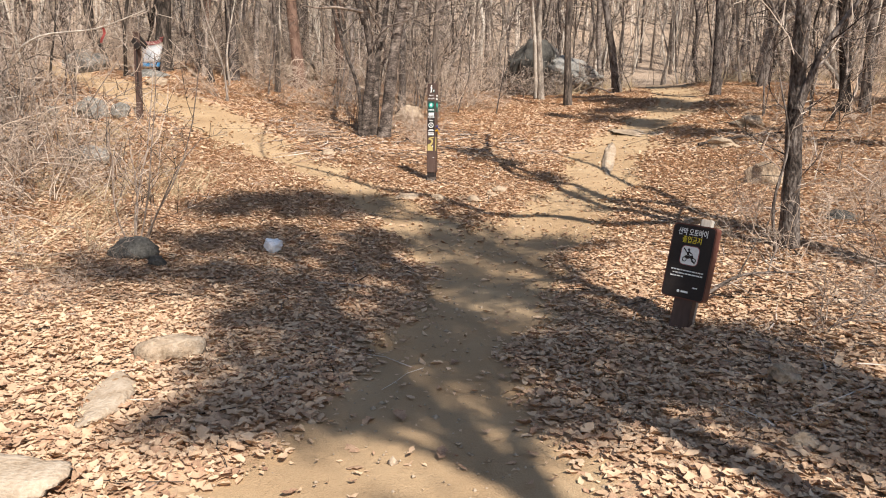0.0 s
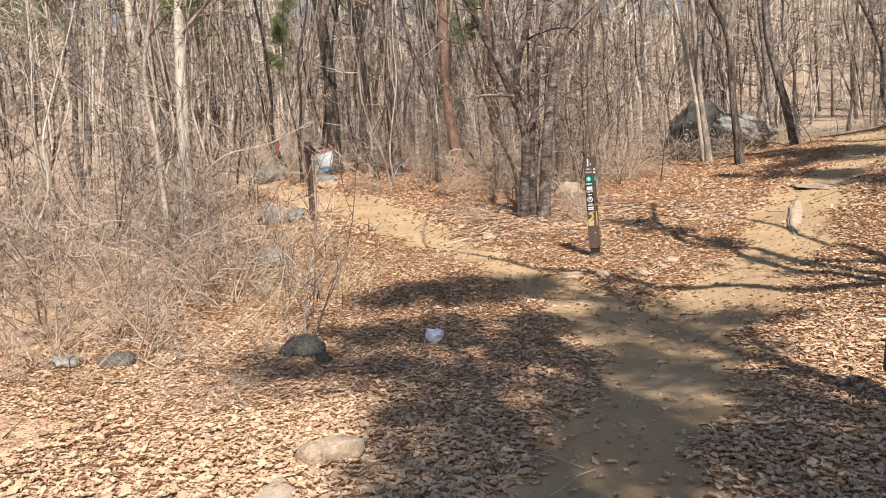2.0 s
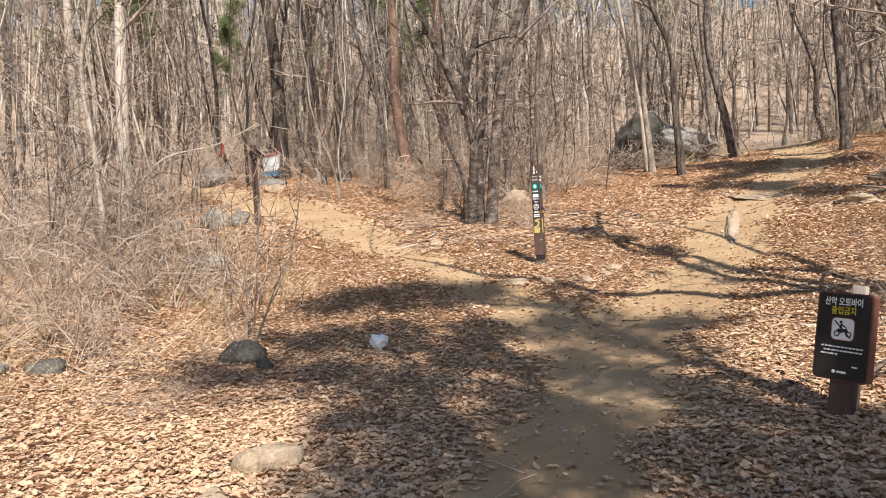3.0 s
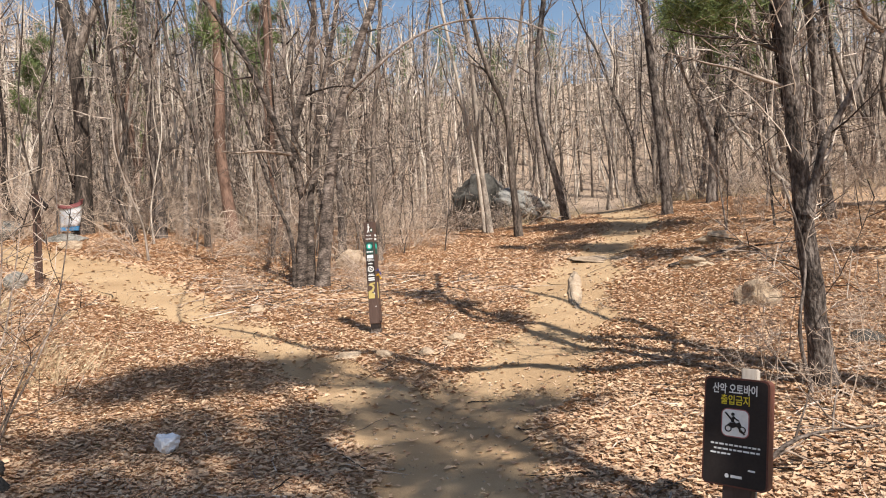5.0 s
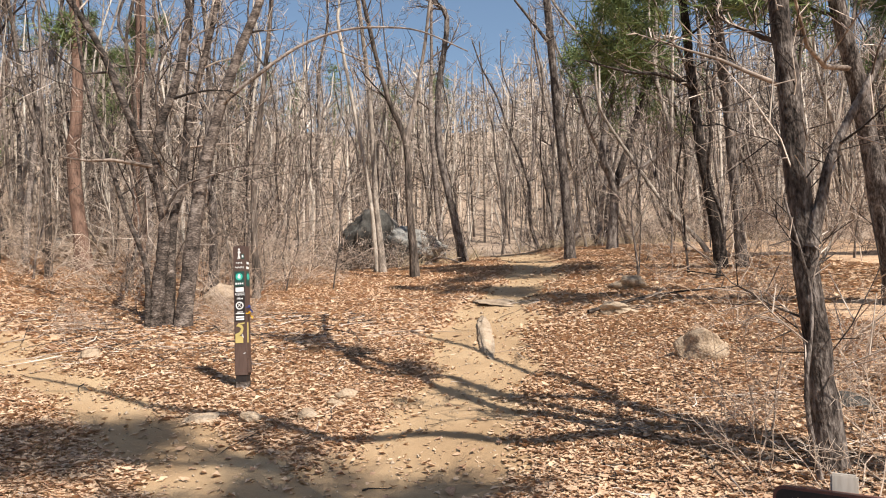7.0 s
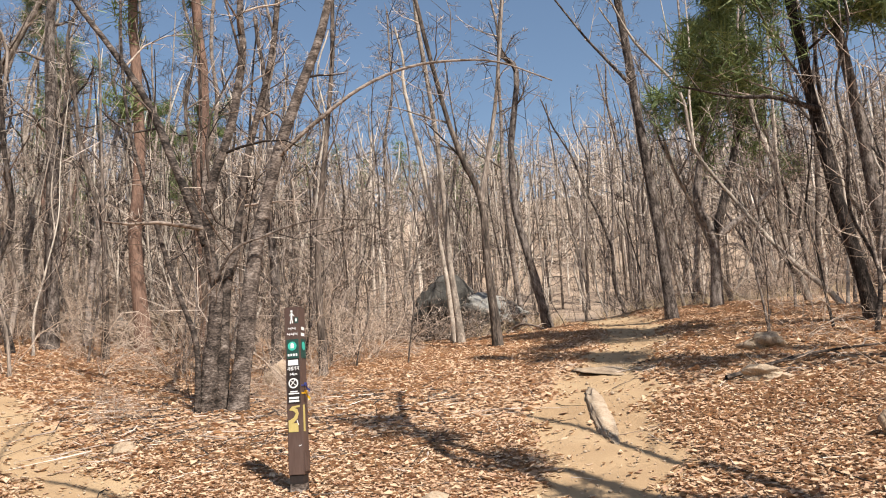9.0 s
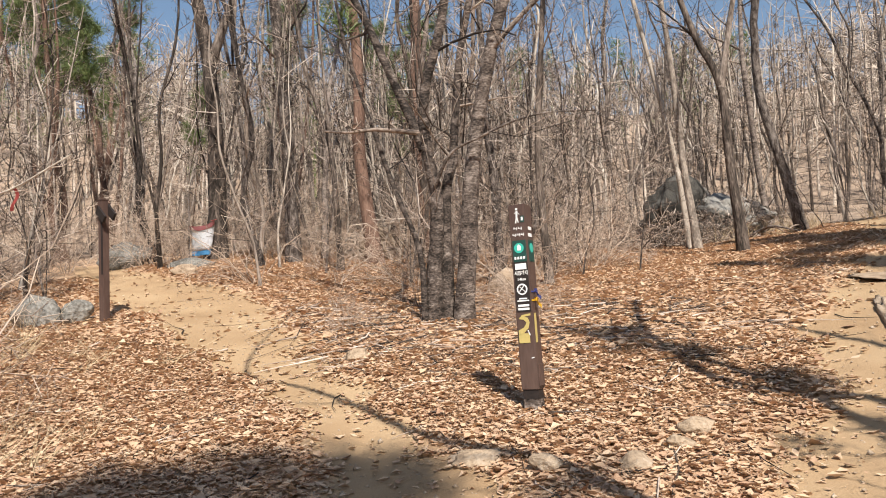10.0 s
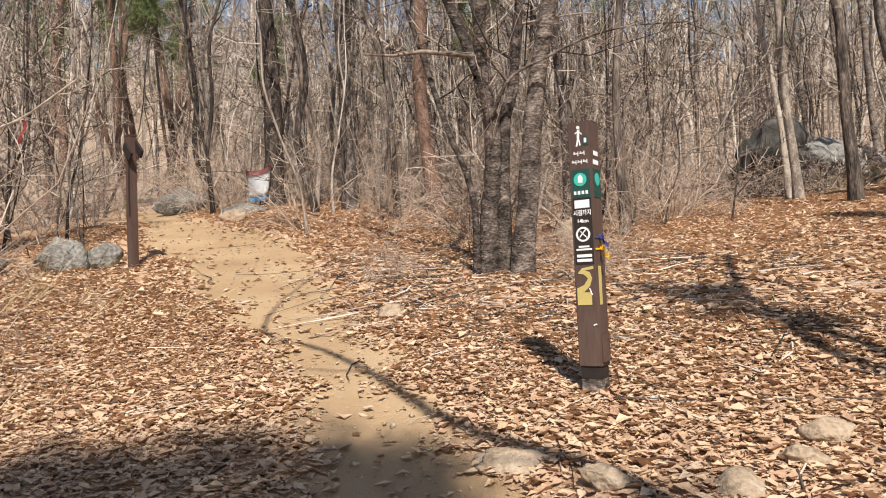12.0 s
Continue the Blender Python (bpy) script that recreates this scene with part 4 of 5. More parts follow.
SHRUBS = [shrub(300 + i, h, n, s, m, "bare_shrub", "leafless shrub of thin arching tan stems", 6, .24, w) for i, (h, n, s, m, w) in enumerate([(2.1, 6, .6, M_BRUSH, -.10), (2.8, 5, .4, M_TWIG, -.04), (1.6, 8, .9, M_BRUSH, -.16), (3.0, 5, .35, M_BRUSH, -.03), (2.3, 7, .7, M_BRUSH, -.14)])]
place_first(SHRUBS, [(-4.6, 7.9), (-5.6, 9.4), (-4.4, 5.9), (-6.6, 11.2), (-7.4, 10.2)])
scatter(SHRUBS, 95, (-12, -4.4, 5.4, 12.5), 301, 0.3, .6, 1.1)
scatter(SHRUBS, 60, (-13, 0.5, 15.4, 24), 302, 0.5, .6, 1.1)
scatter(SHRUBS, 26, (5.0, 14, 6, 22), 303, 0.7, .5, .9)
scatter(SHRUBS, 12, (-3.6, -0.6, 13.3, 15.2), 306, .3, .3, .5)


def build_underbrush(count, area, seed, lo, hi):
    """Tangled dry stems filling the wood's floor, too many to tell apart."""
    rng = np.random.default_rng(seed)
    out = Geo()
    done = 0
    while done < count:
        x, y = rng.uniform(area[0], area[1]), rng.uniform(area[2], area[3])
        if not clear_of(x, y, .3):
            continue
        v, f = BRUSH_SHAPES[int(rng.integers(len(BRUSH_SHAPES)))]
        a, k = rng.uniform(0, 6.283), rng.uniform(lo, hi)
        c, d = math.cos(a) * k, math.sin(a) * k
        out.add(np.stack([v[:, 0] * c - v[:, 1] * d + x, v[:, 0] * d + v[:, 1] * c + y, v[:, 2] * k + gz(x, y)], -1), f)
        done += 1
    mat = M_BRUSH if seed % 2 else M_TWIG
    tagged(new("underbrush", out.mesh("underbrush", mat)), "tangled dry brush on the floor of the wood", "brush", kind="stuff")


build_underbrush(420, (-16, 1, 17.5, 30), 311, .7, 1.4)
build_underbrush(420, (-18, 20, 24, 36), 312, .8, 1.5)
build_underbrush(160, (6.5, 16, 14, 28), 313, .5, 1.1)
build_underbrush(190, (-16, -7.8, 6, 14), 314, .5, 1.0)
scatter(SHRUBS, 22, (3.2, 6.4, 4.4, 9.0), 305, 0.3, .3, .6)
scatter(SHRUBS, 6, (-3.6, -2.3, 4.9, 6.4), 309, 0.25, .18, .3)
SAPLING = tagged(shrub(320, 2.3, 6, .22, M_TWIG, "bare_sapling", "thin many-stemmed sapling beside a dark stone", 5, .12), group="saplings")
SAPLING.matrix_world = pose(-3.0, 7.0, gz(-3, 7), 0, 0, 20)
BRUSHPILE = [shrub(330 + i, 1.5, 22, 1.3, M_TWIG, "brush_pile", "tangle of dead grey branches against the boulder", 5, .3, -.06, 2.2) for i in range(3)]
for ob, (x, y) in zip(BRUSHPILE, [(0.7, 24.9), (1.6, 24.8), (2.4, 24.9)]):
    ob.matrix_world = pose(x, y, gz(x, y), 0, 0, 50 * x)


for k, (x, y) in enumerate(((0.5, 24.5), (1.5, 24.2), (2.3, 24.5), (3.1, 24.7), (0.0, 25.2), (1.9, 24.8))):
    ob = copy_thing(SHRUBS[k % 5], pose(x, y, gz(x, y) - .02, 0, 0, 70 * k))
    ob.scale = (.62, .62, .62)


# ---- dry grass and fallen twigs ----
def build_grass(n, area, seed):
    rng = np.random.default_rng(seed)
    x, y = rng.uniform(area[0], area[1], n), rng.uniform(area[2], area[3], n)
    keep = trail_mask(x, y) < 0.05
    x, y = x[keep], y[keep]
    g = Geo()
    for a, b in zip(x, y):
        k = 16
        d = rng.normal(0, 1, (k, 3)) * [.6, .6, .2] + [0, 0, .8]
        h = rng.uniform(.15, .5, (k, 1))
        base = np.array([a, b, gz(a, b)]) + rng.normal(0, .05, (k, 3)) * [1, 1, 0]
        w = np.cross(d, [0.3, 1, 0])
        w /= np.linalg.norm(w, axis=1)[:, None]
        tip = base + d * h + rng.normal(0, .05, (k, 3))
        v = np.stack([base - w * .004, base + w * .004, tip + w * .0015, tip - w * .0015], 1)
        g.add(v.reshape(-1, 3), np.arange(k * 4).reshape(-1, 4))
    return g


grass = build_grass(130, (-9, -3.2, 4.6, 12), 401)
v2 = build_grass(300, (1, 16, 24, 33), 402)
tagged(new("dry_grass", grass.mesh("dry_grass", M_STRAW, False)), "thin tufts of dry straw-coloured grass", "grass", kind="stuff")
tagged(new("dry_grass", v2.mesh("dry_grass", M_STRAW, False)), "dry straw-coloured grass along the crest", "grass", kind="stuff")


def build_twigs(n, seed, area=(-7, 7, 1.5, 17), thick=.009, longest=.8):
    rng = np.random.default_rng(seed)
    g = Geo()
    for _ in range(n):
        x, y = rng.uniform(area[0], area[1]), rng.uniform(area[2], area[3])
        if float(trail_mask(x, y)) > .3 and rng.random() > .15:
            continue
        a, ln = rng.uniform(0, 6.283), rng.uniform(.15, longest)
        xs = x + np.cos(a) * np.linspace(0, ln, 4) + rng.normal(0, .02, 4)
        ys = y + np.sin(a) * np.linspace(0, ln, 4) + rng.normal(0, .02, 4)
        g.tube(np.stack([xs, ys, ground_z(xs, ys) + .02], -1), np.linspace(rng.uniform(.003, thick), .002, 4), 4)
    tagged(new("fallen_twigs", g.mesh("fallen_twigs", M_TWIG)), "scattered thin dead twigs on the leaves", "twigs", kind="stuff")


build_twigs(900, 410)
build_twigs(320, 411, (-4.2, 1.2, 11.6, 15.2), .014, 1.3)
build_twigs(260, 412, (2.6, 6.5, 4, 9), .010, 1.0)


# ---- far woods on the hills ----
def build_far(name, count, seed, r0, r1, mat, label, conifer=False):
    rng = np.random.default_rng(seed)
    kinds = []
    for k in range(6):
        g = Geo()
        h = rng.uniform(8, 11)
        if conifer:
            g.tube([(0, 0, 0), (0, 0, h)], [.16, .05], 3)
            for i in range(60):
                z = h * rng.uniform(.35, 1)
                needle_tuft(rng, g, np.array([rng.normal(0, .9 * (1.15 - z / h)), rng.normal(0, .9 * (1.15 - z / h)), z]), .9, 6)
        else:
            q = bend(rng, (0, 0, -.3), (0, 0, 1), h, 5, .05, .05)
            g.tube(q, np.linspace(.12, .03, 5), 3)
            for i in range(9):
                s = rng.uniform(.3, .95)
                d = rng.normal(0, .8, 3) + [0, 0, .6]
                p = bend(rng, along(q, s), d, h * .3 * (1.15 - .5 * s), 3, .12, .06)
                g.tube(p, [.045, .03, .012], 3)
                for j in range(3):
                    e = bend(rng, along(p, rng.uniform(.2, .9)), d + rng.normal(0, .9, 3), h * .15, 2, .1, .05)
                    g.tube(e, [.02, .008], 3)
        kinds.append(g.arrays())
    out = Geo()
    done = 0
    while done < count:
        a = rng.uniform(radians(-40), radians(220))
        r = math.sqrt(rng.uniform(r0 * r0, r1 * r1))
        x, y = 1 + r * math.cos(a), 4 + r * math.sin(a)
        v, f = kinds[int(rng.integers(6))]
        c, s, k = math.cos(a * 37), math.sin(a * 37), rng.uniform(.75, 1.25)
        w = v * k
        w = np.stack([w[:, 0] * c - w[:, 1] * s + x, w[:, 0] * s + w[:, 1] * c + y, w[:, 2] + gz(x, y)], -1)
        out.add(w, f)
        done += 1
    tagged(new(name, out.mesh(name, mat, False)), label, "woods", kind="stuff")


build_far("far_woods", 1700, 501, 42, 75, M_FARWOOD, "bare grey-brown woods covering the hillside")
build_far("far_woods", 1300, 502, 75, 125, M_FARWOOD, "bare grey-brown woods towards the ridge")
build_far("far_pines", 90, 503, 46, 120, M_NEEDLE, "green pines dotted through the far woods", True)


def build_pebbles(n, seed):
    """Grit and small stones on the trodden earth."""
    rng = np.random.default_rng(seed)
    x, y = rng.uniform(-7, 6, n), rng.uniform(1.2, 18, n)
    keep = trail_mask(x, y) > 0.3
    x, y = x[keep], y[keep]
    n = len(x)
    oct_v = np.array([[1, 0, 0], [0, 1, 0], [-1, 0, 0], [0, -1, 0], [0, 0, .8], [0, 0, -.6]])
    s = rng.uniform(.004, .016, (n, 1, 1)) * (1 + 1.5 * (rng.random((n, 1, 1)) > .95))
    v = oct_v[None] * s * rng.uniform(.6, 1.3, (n, 6, 1)) + np.stack([x, y, ground_z(x, y) + .002], -1)[:, None]
    f = np.array([[0, 1, 4], [1, 2, 4], [2, 3, 4], [3, 0, 4], [1, 0, 5], [2, 1, 5], [3, 2, 5], [0, 3, 5]])[None] + np.arange(n)[:, None, None] * 6
    tagged(new("trail_grit", mesh_from("trail_grit", v.reshape(-1, 3), f.reshape(-1, 3), M_ROCK_PALE, False)), "small stones and grit on the trail", "gravel", kind="stuff")


build_pebbles(16000, 420)

# ---- made things ----
def box(bm, x0, x1, y0, y1, z0, z1):
    r = bmesh.ops.create_cube(bm, size=1)
    for v in r["verts"]:
        v.co = Vector(((x0 + x1) / 2 + v.co.x * (x1 - x0), (y0 + y1) / 2 + v.co.y * (y1 - y0), (z0 + z1) / 2 + v.co.z * (z1 - z0)))
    return r["verts"]


def box_part(name, parent, mat, dims, bevel=0.003, label=""):
    bm = bmesh.new()
    box(bm, *dims)
    if bevel:
        bmesh.ops.bevel(bm, geom=bm.edges[:], offset=bevel, segments=2, affect="EDGES")
    return part(name, bm, mat, parent, label)


def outline_part(name, parent, mat, pts, y0, y1, label=""):
    """A flat shape in x and z, given thickness from y0 (front) to y1."""
    bm = bmesh.new()
    a = [bm.verts.new((x, y0, z)) for x, z in pts]
    b = [bm.verts.new((x, y1, z)) for x, z in pts]
    bm.faces.new(a)
    bm.faces.new(b[::-1])
    for i in range(len(pts)):
        j = (i + 1) % len(pts)
        bm.faces.new((a[j], a[i], b[i], b[j]))
    bmesh.ops.recalc_face_normals(bm, faces=bm.faces[:])
    return part(name, bm, mat, parent, label)


def round_rect(x0, x1, z0, z1, r, n=5):
    pts = []
    for cx, cz, a0 in ((x1 - r, z1 - r, 0), (x0 + r, z1 - r, 90), (x0 + r, z0 + r, 180), (x1 - r, z0 + r, 270)):
        for i in range(n + 1):
            a = radians(a0 + 90 * i / n)
            pts.append((cx + r * math.cos(a), cz + r * math.sin(a)))
    return pts


def disc(cx, cz, r, n=24):
    return [(cx + r * math.cos(6.2832 * i / n), cz + r * math.sin(6.2832 * i / n)) for i in range(n)]


def bar(ax, az, bx, bz, w):
    d = Vector((bx - ax, bz - az)).normalized()
    p = Vector((-d.y, d.x)) * w / 2
    return [(ax + p.x, az + p.y), (bx + p.x, bz + p.y), (bx - p.x, bz - p.y), (ax - p.x, az - p.y)]


def ring_part(name, parent, mat, cx, cz, r, w, y0, y1):
    bm = bmesh.new()
    n = 24
    rows = []
    for rr, yy in ((r, y0), (r - w, y0), (r - w, y1), (r, y1)):
        rows.append([bm.verts.new((cx + rr * math.cos(6.2832 * i / n), yy, cz + rr * math.sin(6.2832 * i / n))) for i in range(n)])
    for k in range(4):
        for i in range(n):
            bm.faces.new((rows[k][i], rows[k][(i + 1) % n], rows[(k + 1) % 4][(i + 1) % n], rows[(k + 1) % 4][i]))
    bmesh.ops.recalc_face_normals(bm, faces=bm.faces[:])
    return part(name, bm, mat, parent)


def letters(name, parent, mat, text, x, z, size, y, width=0.0, bold=0.0):
    """Words in the built-in font, standing in the x-z plane, centred on x."""
    cu = bpy.data.curves.new("letters", "FONT")
    cu.body, cu.size, cu.align_x, cu.align_y, cu.extrude, cu.offset = text, size, "CENTER", "CENTER", 0.0008, bold
    tmp = new("letters", cu)
    bpy.context.view_layer.update()
    me = bpy.data.meshes.new_from_object(tmp.evaluated_get(bpy.context.evaluated_depsgraph_get()))
    bpy.data.objects.remove(tmp)
    bpy.data.curves.remove(cu)
    me.materials.clear()
    me.materials.append(mat)
    if width:
        xs = [v.co.x for v in me.vertices]
        k = width / (max(xs) - min(xs))
        for v in me.vertices:
            v.co.x *= k
    me.transform(Matrix.Translation((x, y, z)) @ Matrix.Rotation(radians(90), 4, "X"))
    return part(name, me, mat, parent)


# the no-motorcycles sign, leaning back on a stake
def build_sign():
    root = new("warning_sign")
    r = Vector((0.785, -0.619, -0.031)).normalized()
    d = Vector((-0.119, -0.102, -0.988)).normalized()
    upv = -d
    r = (r - upv * r.dot(upv)).normalized()
    fwd = upv.cross(r).normalized()
    m = Matrix((r, fwd, upv)).transposed().to_4x4()
    W, H = 0.332, 0.558
    corner = Vector((2.243, 5.312, 0.664))
    m.translation = corner + r * W / 2 + d * H
    root.matrix_world = m
    board = outline_part("board", root, M_SIGN_BROWN, round_rect(-W / 2, W / 2, 0, H, 0.03), 0, 0.085, "red-brown frame board with rounded corners")
    outline_part("face", board, M_BLACK, round_rect(-W / 2 + .009, W / 2 - .009, .009, H - .009, 0.025), -0.003, 0.001, "black printed face")
    letters("heading", root, M_WHITE, "산악 오토바이", -0.005, H - .062, .058, -0.0045, 0.226, .0012)
    letters("heading", root, M_YELLOW, "출입금지", -0.002, H - .118, .055, -0.0045, 0.146, .0005)
    def px(x):
        return x * .84

    def pz(z):
        return .326 + (z - .278) * .86

    def shape(pts):
        return [(px(a), pz(b)) for a, b in pts]

    outline_part("pictogram_rim", root, M_BANRED, shape(round_rect(-.084, .084, .194, .363, .036)), -0.0045, -0.003)
    pic = outline_part("pictogram", root, M_WHITE, shape(round_rect(-.078, .078, .20, .357, .03)), -0.006, -0.0045, "white square with a crossed-out motorcycle")
    for cx in (-.04, .045):
        ring_part("wheel", pic, M_BLACK, px(cx), pz(.243), .018, .006, -0.008, -0.006)
    outline_part("cycle_body", pic, M_BLACK, shape([(-.05, .262), (-.03, .28), (.0, .276), (.028, .288), (.042, .262), (.03, .252), (.012, .258), (-.012, .248), (-.03, .255)]), -0.0075, -0.006)
    outline_part("rider", pic, M_BLACK, shape([(-.022, .28), (-.026, .303), (-.010, .320), (.010, .306), (.028, .295), (.024, .290), (.006, .297), (-.006, .303), (-.004, .282)]), -0.0078, -0.006)
    outline_part("helmet", pic, M_BLACK, disc(px(-.014), pz(.330), .009, 16), -0.0078, -0.006)
    outline_part("slash", pic, M_BLACK, bar(px(-.060), pz(.338), px(.060), pz(.216), .008), -0.0095, -0.0075)
    rng = random.Random(7)
    for i, (z, x0, x1) in enumerate(((.212, -.122, .118), (.188, -.105, .115), (.165, -.122, -.03))):
        x = x0
        while x < x1:
            w = rng.uniform(.012, .03)
            box_part("text_bar", root, M_WHITE, (x, min(x + w, x1 + .01), -0.0045, -0.003, z - .0045, z + .0045), 0)
            x += w + .006
    box_part("text_bar", root, M_WHITE, (.07, .105, -0.0045, -0.003, .092, .101), 0)
    outline_part("emblem", root, M_WHITE, disc(-.035, .055, .011, 12), -0.0045, -0.003)
    box_part("text_bar", root, M_WHITE, (-.015, .04, -0.0045, -0.003, .048, .062), 0)
    stake = box_part("stake", root, M_WOODGREY, (-.005, .075, .086, .15, -.30, H + .055), .006, "weathered grey timber stake")
    # bracket made wider than it is; its brown imitates shade on the lower stake
    box_part("bracket", root, M_BROWN, (-.06, .085, .012, .085, -.28, .02), .004, "brown foot bracket, widened to imitate shade on the stake")
    tagged(root, "leaning black warning sign with white and yellow Korean lettering", "sign")


build_sign()


# the trail marker post
def build_marker():
    root = new("trail_marker_post")
    x, y = -0.27, 10.55
    root.matrix_world = pose(x + .02, y, gz(x, y), -1, -2.0, -10)
    w = 0.064
    k = 0.00308
    top = 1.46

    def zz(py):
        return top - (py - 219) * k

    sleeve = box_part("sleeve", root, M_BROWN, (-w, w, -w, w, zz(647), top), .004, "brown sleeve of stained boards")
    # black band put in for the shadow in the gap under the sleeve
    box_part("core", root, M_BLACK, (-w + .008, w - .008, -w + .008, w - .008, zz(668), zz(647)), 0)
    box_part("foot", root, M_BARK_BROWN, (-w + .006, w - .006, -w + .006, w - .006, -.15, zz(668)), .004, "worn brown timber foot")
    f0, f1 = -w - .003, -w + .001
    # walker sign and title
    outline_part("walker_head", root, M_WHITE, disc(-.002, zz(230), .009, 14), f0, f1)
    outline_part("walker_body", root, M_WHITE, bar(.0, zz(234), -.004, zz(249), .013), f0, f1)
    outline_part("walker_leg", root, M_WHITE, bar(-.004, zz(248), -.014, zz(263), .008), f0, f1)
    outline_part("walker_leg", root, M_WHITE, bar(-.002, zz(248), .006, zz(262), .007), f0, f1)
    outline_part("walker_arm", root, M_WHITE, bar(-.002, zz(236), .018, zz(243), .006), f0, f1)
    outline_part("walker_arm", root, M_WHITE, bar(-.002, zz(237), -.02, zz(240), .006), f0, f1)
    tag_ob = box_part("tag", root, M_DKGREEN, (.022, .05, f0, f1, zz(262), zz(247)), 0)
    box_part("tag_mark", tag_ob, M_WHITE, (.029, .043, f0 - .001, f0 + .0005, zz(258), zz(250)), 0)
    rng = random.Random(3)
    for z, n, x0, x1, hh in ((zz(276), 2, -.035, .035, .022), (zz(291), 3, -.045, .048, .022)):
        step = (x1 - x0) / n
        for i in range(n):
            a = x0 + step * i
            box_part("title_bar", root, M_WHITE, (a, a + step * .62, f0, f1, z - .002, z + .003), 0)
            box_part("title_bar", root, M_WHITE, (a + step * .68, a + step * .80, f0, f1, z - hh / 2, z + hh / 2), 0)
            box_part("title_bar", root, M_WHITE, (a + step * .1, a + step * .24, f0, f1, z + .005, z + hh / 2), 0)
    plate = box_part("plate", root, M_DKGREEN, (-.05, .05, f0, f1, zz(354), zz(304)), 0, "dark green plate with a turquoise disc")
    outline_part("disc", plate, M_GREEN, disc(-.003, zz(322), .036), f0 - .002, f0 + .0005, "turquoise disc")
    outline_part("disc_mark", plate, M_WHITE, [(-.016, zz(327)), (-.014, zz(317)), (-.002, zz(313)), (.012, zz(318)), (.010, zz(328))], f0 - .0035, f0 - .002)
    for i in range(4):
        box_part("text_bar", plate, M_WHITE, (-.042 + i * .022, -.028 + i * .022, f0 - .001, f0 + .0005, zz(348), zz(342)), 0)
    panel = box_part("panel", root, M_BLACK, (-.052, .052, f0, f1, zz(470), zz(355)), 0, "black panel with white print")
    p0, p1 = f0 - .0015, f0 + .0005
    box_part("label_strip", panel, M_WHITE, (-.042, .042, p0, p1, zz(372), zz(358)), 0)
    letters("caption", panel, M_WHITE, "시점까지", 0, zz(381), .034, p0, .098, .0006)
    letters("distance", panel, M_WHITE, "14km", 0, zz(395), .026, p0, .06, .0006)
    ring_part("ring", panel, M_WHITE, -.002, zz(418), .040, .010, p0, p1)
    outline_part("ring_mark", panel, M_WHITE, bar(-.022, zz(423), .016, zz(409), .006), p0, p1)
    outline_part("ring_mark", panel, M_WHITE, bar(-.018, zz(412), .018, zz(424), .005), p0, p1)
    for za, zb, wd in ((438, 441, .03), (443, 446, .044), (453, 458, .042), (461, 466, .042)):
        box_part("text_bar", panel, M_WHITE, (-wd, wd, p0, p1, zz(zb), zz(za)), 0)
    # winding ochre trail stripe
    curve = [(.044, zz(474)), (-.02, zz(477)), (-.045, zz(486)), (-.01, zz(488)), (.012, zz(495)), (-.01, zz(506)), (-.052, zz(512)), (-.052, zz(524)), (-.02, zz(521)), (.022, zz(508)), (.034, zz(495)), (.022, zz(484)), (-.005, zz(481)), (.044, zz(479))]
    outline_part("trail_stripe", root, M_OCHRE, curve, f0, f1)
    box_part("trail_block", root, M_OCHRE, (-.052, .028, f0, f1, zz(541), zz(519)), 0)
    outline_part("trail_mark", root, M_WHITE, bar(.018, zz(512), .032, zz(524), .005), f0 - .001, f1)
    outline_part("trail_mark", root, M_WHITE, bar(.030, zz(576), .05, zz(574), .006), f0 - .001, f1)
    # print on the narrow side
    s0, s1 = w - .001, w + .003
    box_part("side_plate", root, M_DKGREEN, (s0, s1, -.05, .05, zz(354), zz(304)), 0)
    box_part("side_title", root, M_WHITE, (s0, s1, -.04, .03, zz(296), zz(288)), 0)
    box_part("side_title", root, M_WHITE, (s0, s1, -.03, .03, zz(280), zz(272)), 0)
    bm = bmesh.new()
    bmesh.ops.create_cone(bm, segments=22, radius1=.034, radius2=.034, depth=.004, cap_ends=True, matrix=pose(s1, 0, zz(322), 0, 90, 0))
    part("side_disc", bm, M_GREEN, root)
    box_part("side_stripe", root, M_OCHRE, (s0, s1, -.045, -.01, zz(541), zz(474)), 0)
    # ribbons tied round it
    for mat, py, name in ((M_RIBBLUE, 425, "blue_ribbon"), (M_RIBYEL, 445, "yellow_ribbon")):
        bm = bmesh.new()
        rows = []
        for i in range(7):
            s = i / 6
            rows.append([bm.verts.new((w + .006 + .05 * s + .01 * math.sin(s * 7), -.03 + .02 * math.sin(s * 5 + q), zz(py) - .06 * s * s + q * .024)) for q in (0, 1)])
        for a, b in zip(rows, rows[1:]):
            bm.faces.new((a[0], b[0], b[1], a[1]))
        bmesh.ops.solidify(bm, geom=bm.faces[:], thickness=.002)
        part(name, bm, mat, root)
        box_part("ribbon_band", root, mat, (w - .002, w + .004, -w, w, zz(py) - .004, zz(py) + .006), 0)
    box_part("split_board", root, M_BROWN, (w, w + .012, -.05, .045, zz(640), zz(590)), .003)
    tagged(root, "square brown trail marker post with discs and printed panels", "post")


build_marker()


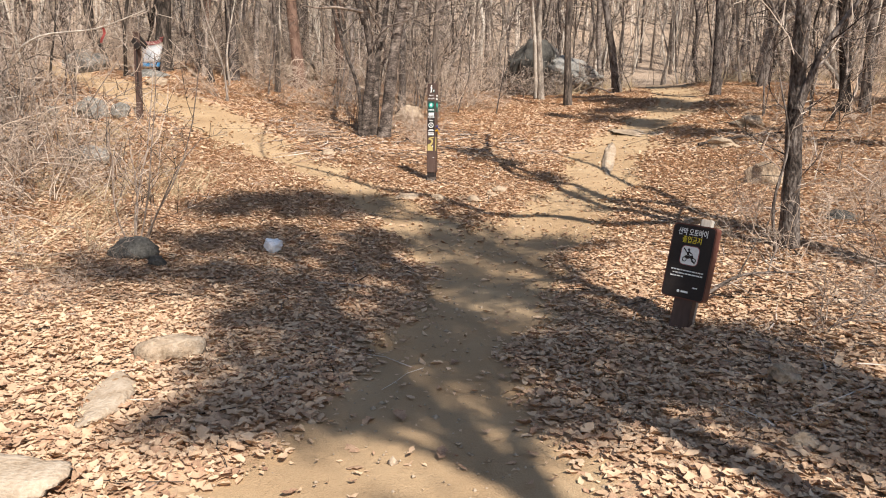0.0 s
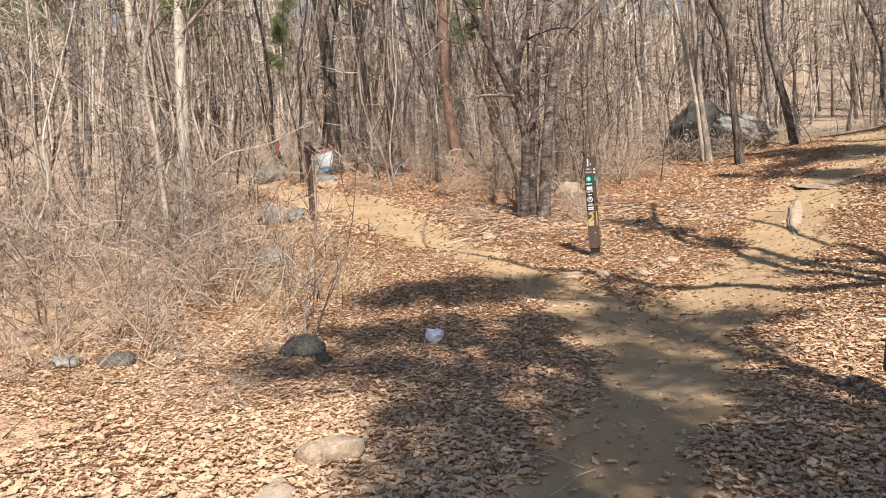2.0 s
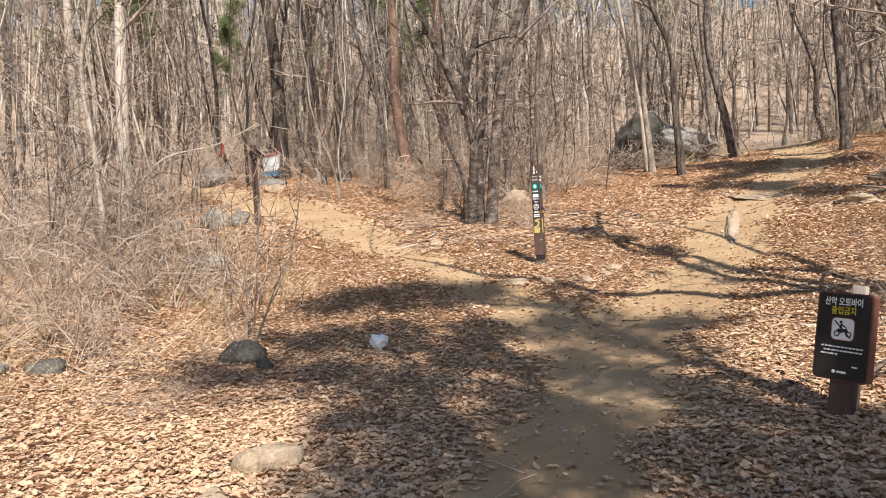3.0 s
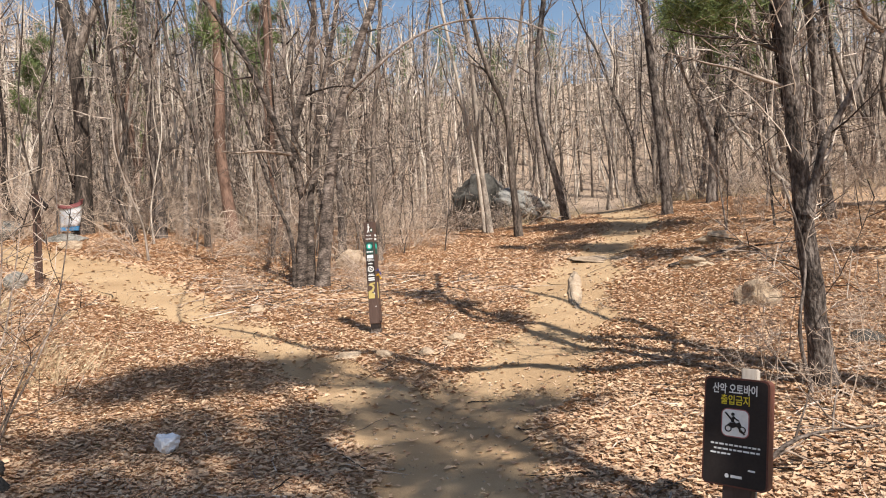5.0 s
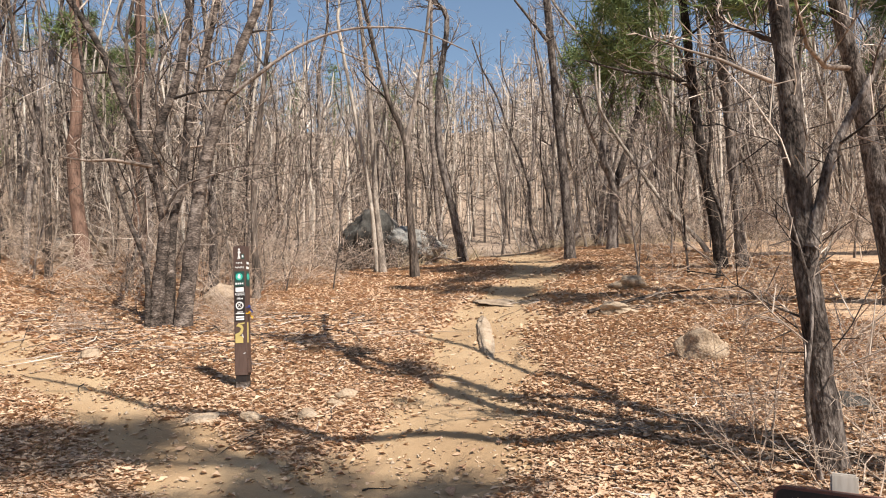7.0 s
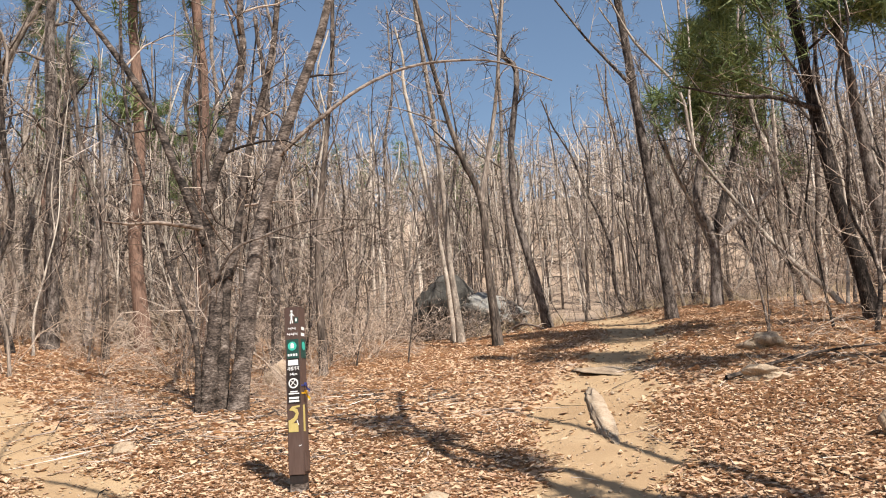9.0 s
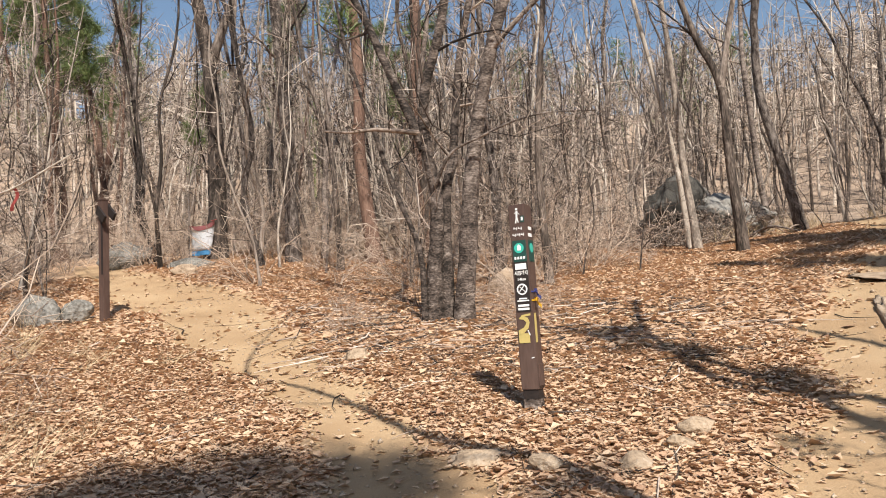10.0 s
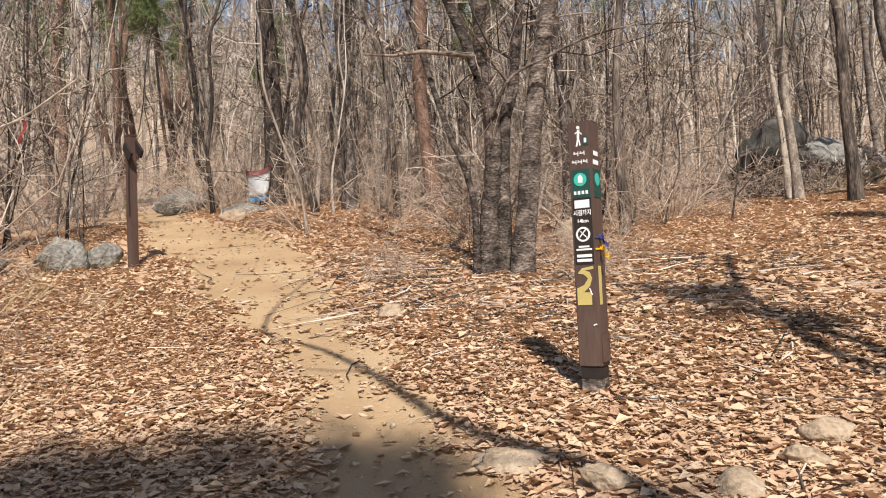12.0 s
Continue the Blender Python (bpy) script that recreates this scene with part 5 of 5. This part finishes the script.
# the wooden signpost at the other branch
def build_guidepost():
    root = new("wooden_guidepost")
    x, y = -6.42, 13.28
    root.matrix_world = pose(x, y, gz(x, y), 0, -1.2, -8)
    box_part("post", root, M_BROWN, (-.046, .046, -.05, .05, -.2, 1.62), .006, "dark brown square post")
    box_part("groove", root, M_BLACK, (.008, .04, -.054, -.049, .62, 1.36), 0, "dark slot down the face")
    for x, y, z, turn in ((.045, -.075, 1.42, 40), (.10, .035, 1.46, 40)):
        board = box_part("pointer_board", root, M_BLACK, (-.13, .13, -.016, .016, -.055, .055), .004, "short dark slanting pointer board")
        board.matrix_basis = pose(x, y, z, 0, turn, -14)
    box_part("cap", root, M_BROWN, (-.05, .05, -.054, .054, 1.62, 1.64), .004)
    tagged(root, "dark brown wooden guidepost with two small pointer boards", "post")


build_guidepost()


# the banner tied beside the forked tree
def build_banner():
    root = new("hanging_banner")
    x, y = -9.98, 20.35
    base = 2.78
    root.location = (x, y, base)

    def cloth(name, mat, s0, s1):
        bm = bmesh.new()
        n, k = 8, 6
        rows = []
        for j in range(k + 1):
            s = s0 + (s1 - s0) * j / k
            row = []
            for i in range(n + 1):
                u = i / n
                width = .54 + .18 * s
                sag = -.09 * math.sin(math.pi * u) * s
                px = (u - .5) * width + .02
                row.append(bm.verts.new((px, .04 * math.sin(u * 6 + s * 3) + .03 * s, s * .82 + sag + .10 * (u - .5) * s)))
            rows.append(row)
        for a, b in zip(rows, rows[1:]):
            for i in range(n):
                bm.faces.new((a[i], a[i + 1], b[i + 1], b[i]))
        bmesh.ops.solidify(bm, geom=bm.faces[:], thickness=.004)
        return part(name, bm, mat, root, "", True)

    cloth("blue_print", M_BANBLUE, 0, .16)
    cloth("cloth", M_BANNER, .16, .84)
    cloth("red_print", M_BANRED, .84, 1.0)
    g = Geo()
    g.tube(bend(np.random.default_rng(2), (-.34, .02, -.55), (.04, 0, 1), 1.9, 6, .04, 0), np.linspace(.025, .012, 6), 6)
    part("stick", g.mesh("stick", M_BARK_DARK), M_BARK_DARK, root, "dark stick holding the banner's edge")
    g = Geo()
    g.tube([(.28, .03, .84), (.30, .25, .9)], [.006, .006], 4)
    part("cord", g.mesh("cord", M_RIBRED), M_RIBRED, root)
    tagged(root, "white banner with red and blue print tied between tree and stick", "banner")


build_banner()


def build_bag():
    me = rock_mesh(77, (.11, .095, .09), M_BAG, 9, .16, .72)
    ob = new("plastic_bag", me)
    x, y = -1.52, 7.1
    ob.matrix_world = pose(x, y, gz(x, y) + .075, 0, 0, 20)
    return tagged(ob, "crumpled white plastic bag lying on leaves", "bag")


build_bag()


def fallen_branch(seed, pts, r, label):
    rng = np.random.default_rng(seed)
    root = new("fallen_branch")
    root.location = pts[0]
    q = smooth_path(np.array(pts) - np.array(pts[0]))
    g = Geo()
    g.tube(q, np.linspace(r, r * .35, len(q)), 6)
    part("limb", g.mesh("limb", M_BARK_BROWN), M_BARK_BROWN, root)
    for c in range(6):
        g = Geo()
        at = along(q, .2 + .13 * c)
        w = bend(rng, at, rng.normal(0, .6, 3) + [.5, 0, .5], rng.uniform(.25, .6), 5, .2, 0)
        g.tube(w, np.linspace(r * .5, .003, 5), 4)
        part("twig", g.mesh("twig", M_TWIG), M_TWIG, root)
    tagged(root, label, "branch")


def on(x, y, h):
    return (x, y, gz(x, y) + h)


fallen_branch(81, [on(2.55, 5.55, .1), on(2.9, 5.7, .22), on(3.4, 5.75, .2)], .018, "dead dark branch lying beside the sign")
fallen_branch(83, [on(4.2, 12.9, .05), on(5.4, 13.2, .1), on(6.8, 13.1, .06)], .03, "long dead branch on the slope")
fallen_branch(84, [on(3.0, 24.4, .05), on(3.4, 23.8, .25), on(3.9, 23.4, .08)], .05, "thick dead branch by the boulders")


def ribbon(x, y, z, mat, label):
    bm = bmesh.new()
    rows = []
    for i in range(8):
        s = i / 7
        rows.append([bm.verts.new((x + q * .05 + .03 * math.sin(s * 4), y + .02 * math.sin(s * 6), z - s * .26)) for q in (0, 1)])
    for a, b in zip(rows, rows[1:]):
        bm.faces.new((a[0], b[0], b[1], a[1]))
    bmesh.ops.solidify(bm, geom=bm.faces[:], thickness=.002)
    me = bpy.data.meshes.new("trail_ribbon")
    bm.to_mesh(me)
    bm.free()
    me.materials.append(mat)
    return tagged(new("trail_ribbon", me), label, "ribbon")


tree_thing("leaning_sapling", foot(-8.2, 11.7), [(-8.2, 11.7, gz(-8.2, 11.7)), (-7.9, 11.65, 2.1), (-7.28, 11.6, 2.57), (-6.23, 11.6, 2.73), (-5.34, 11.6, 3.06)], 0.03, 0.008, M_BARK_LIGHT,
           "thin pale sapling bent over towards the trail", 91, 6, .8, .4, 2, low=4)
ribbon(-6.15, 11.6, 2.76, M_RIBRED, "red trail ribbon tied to a bent sapling")
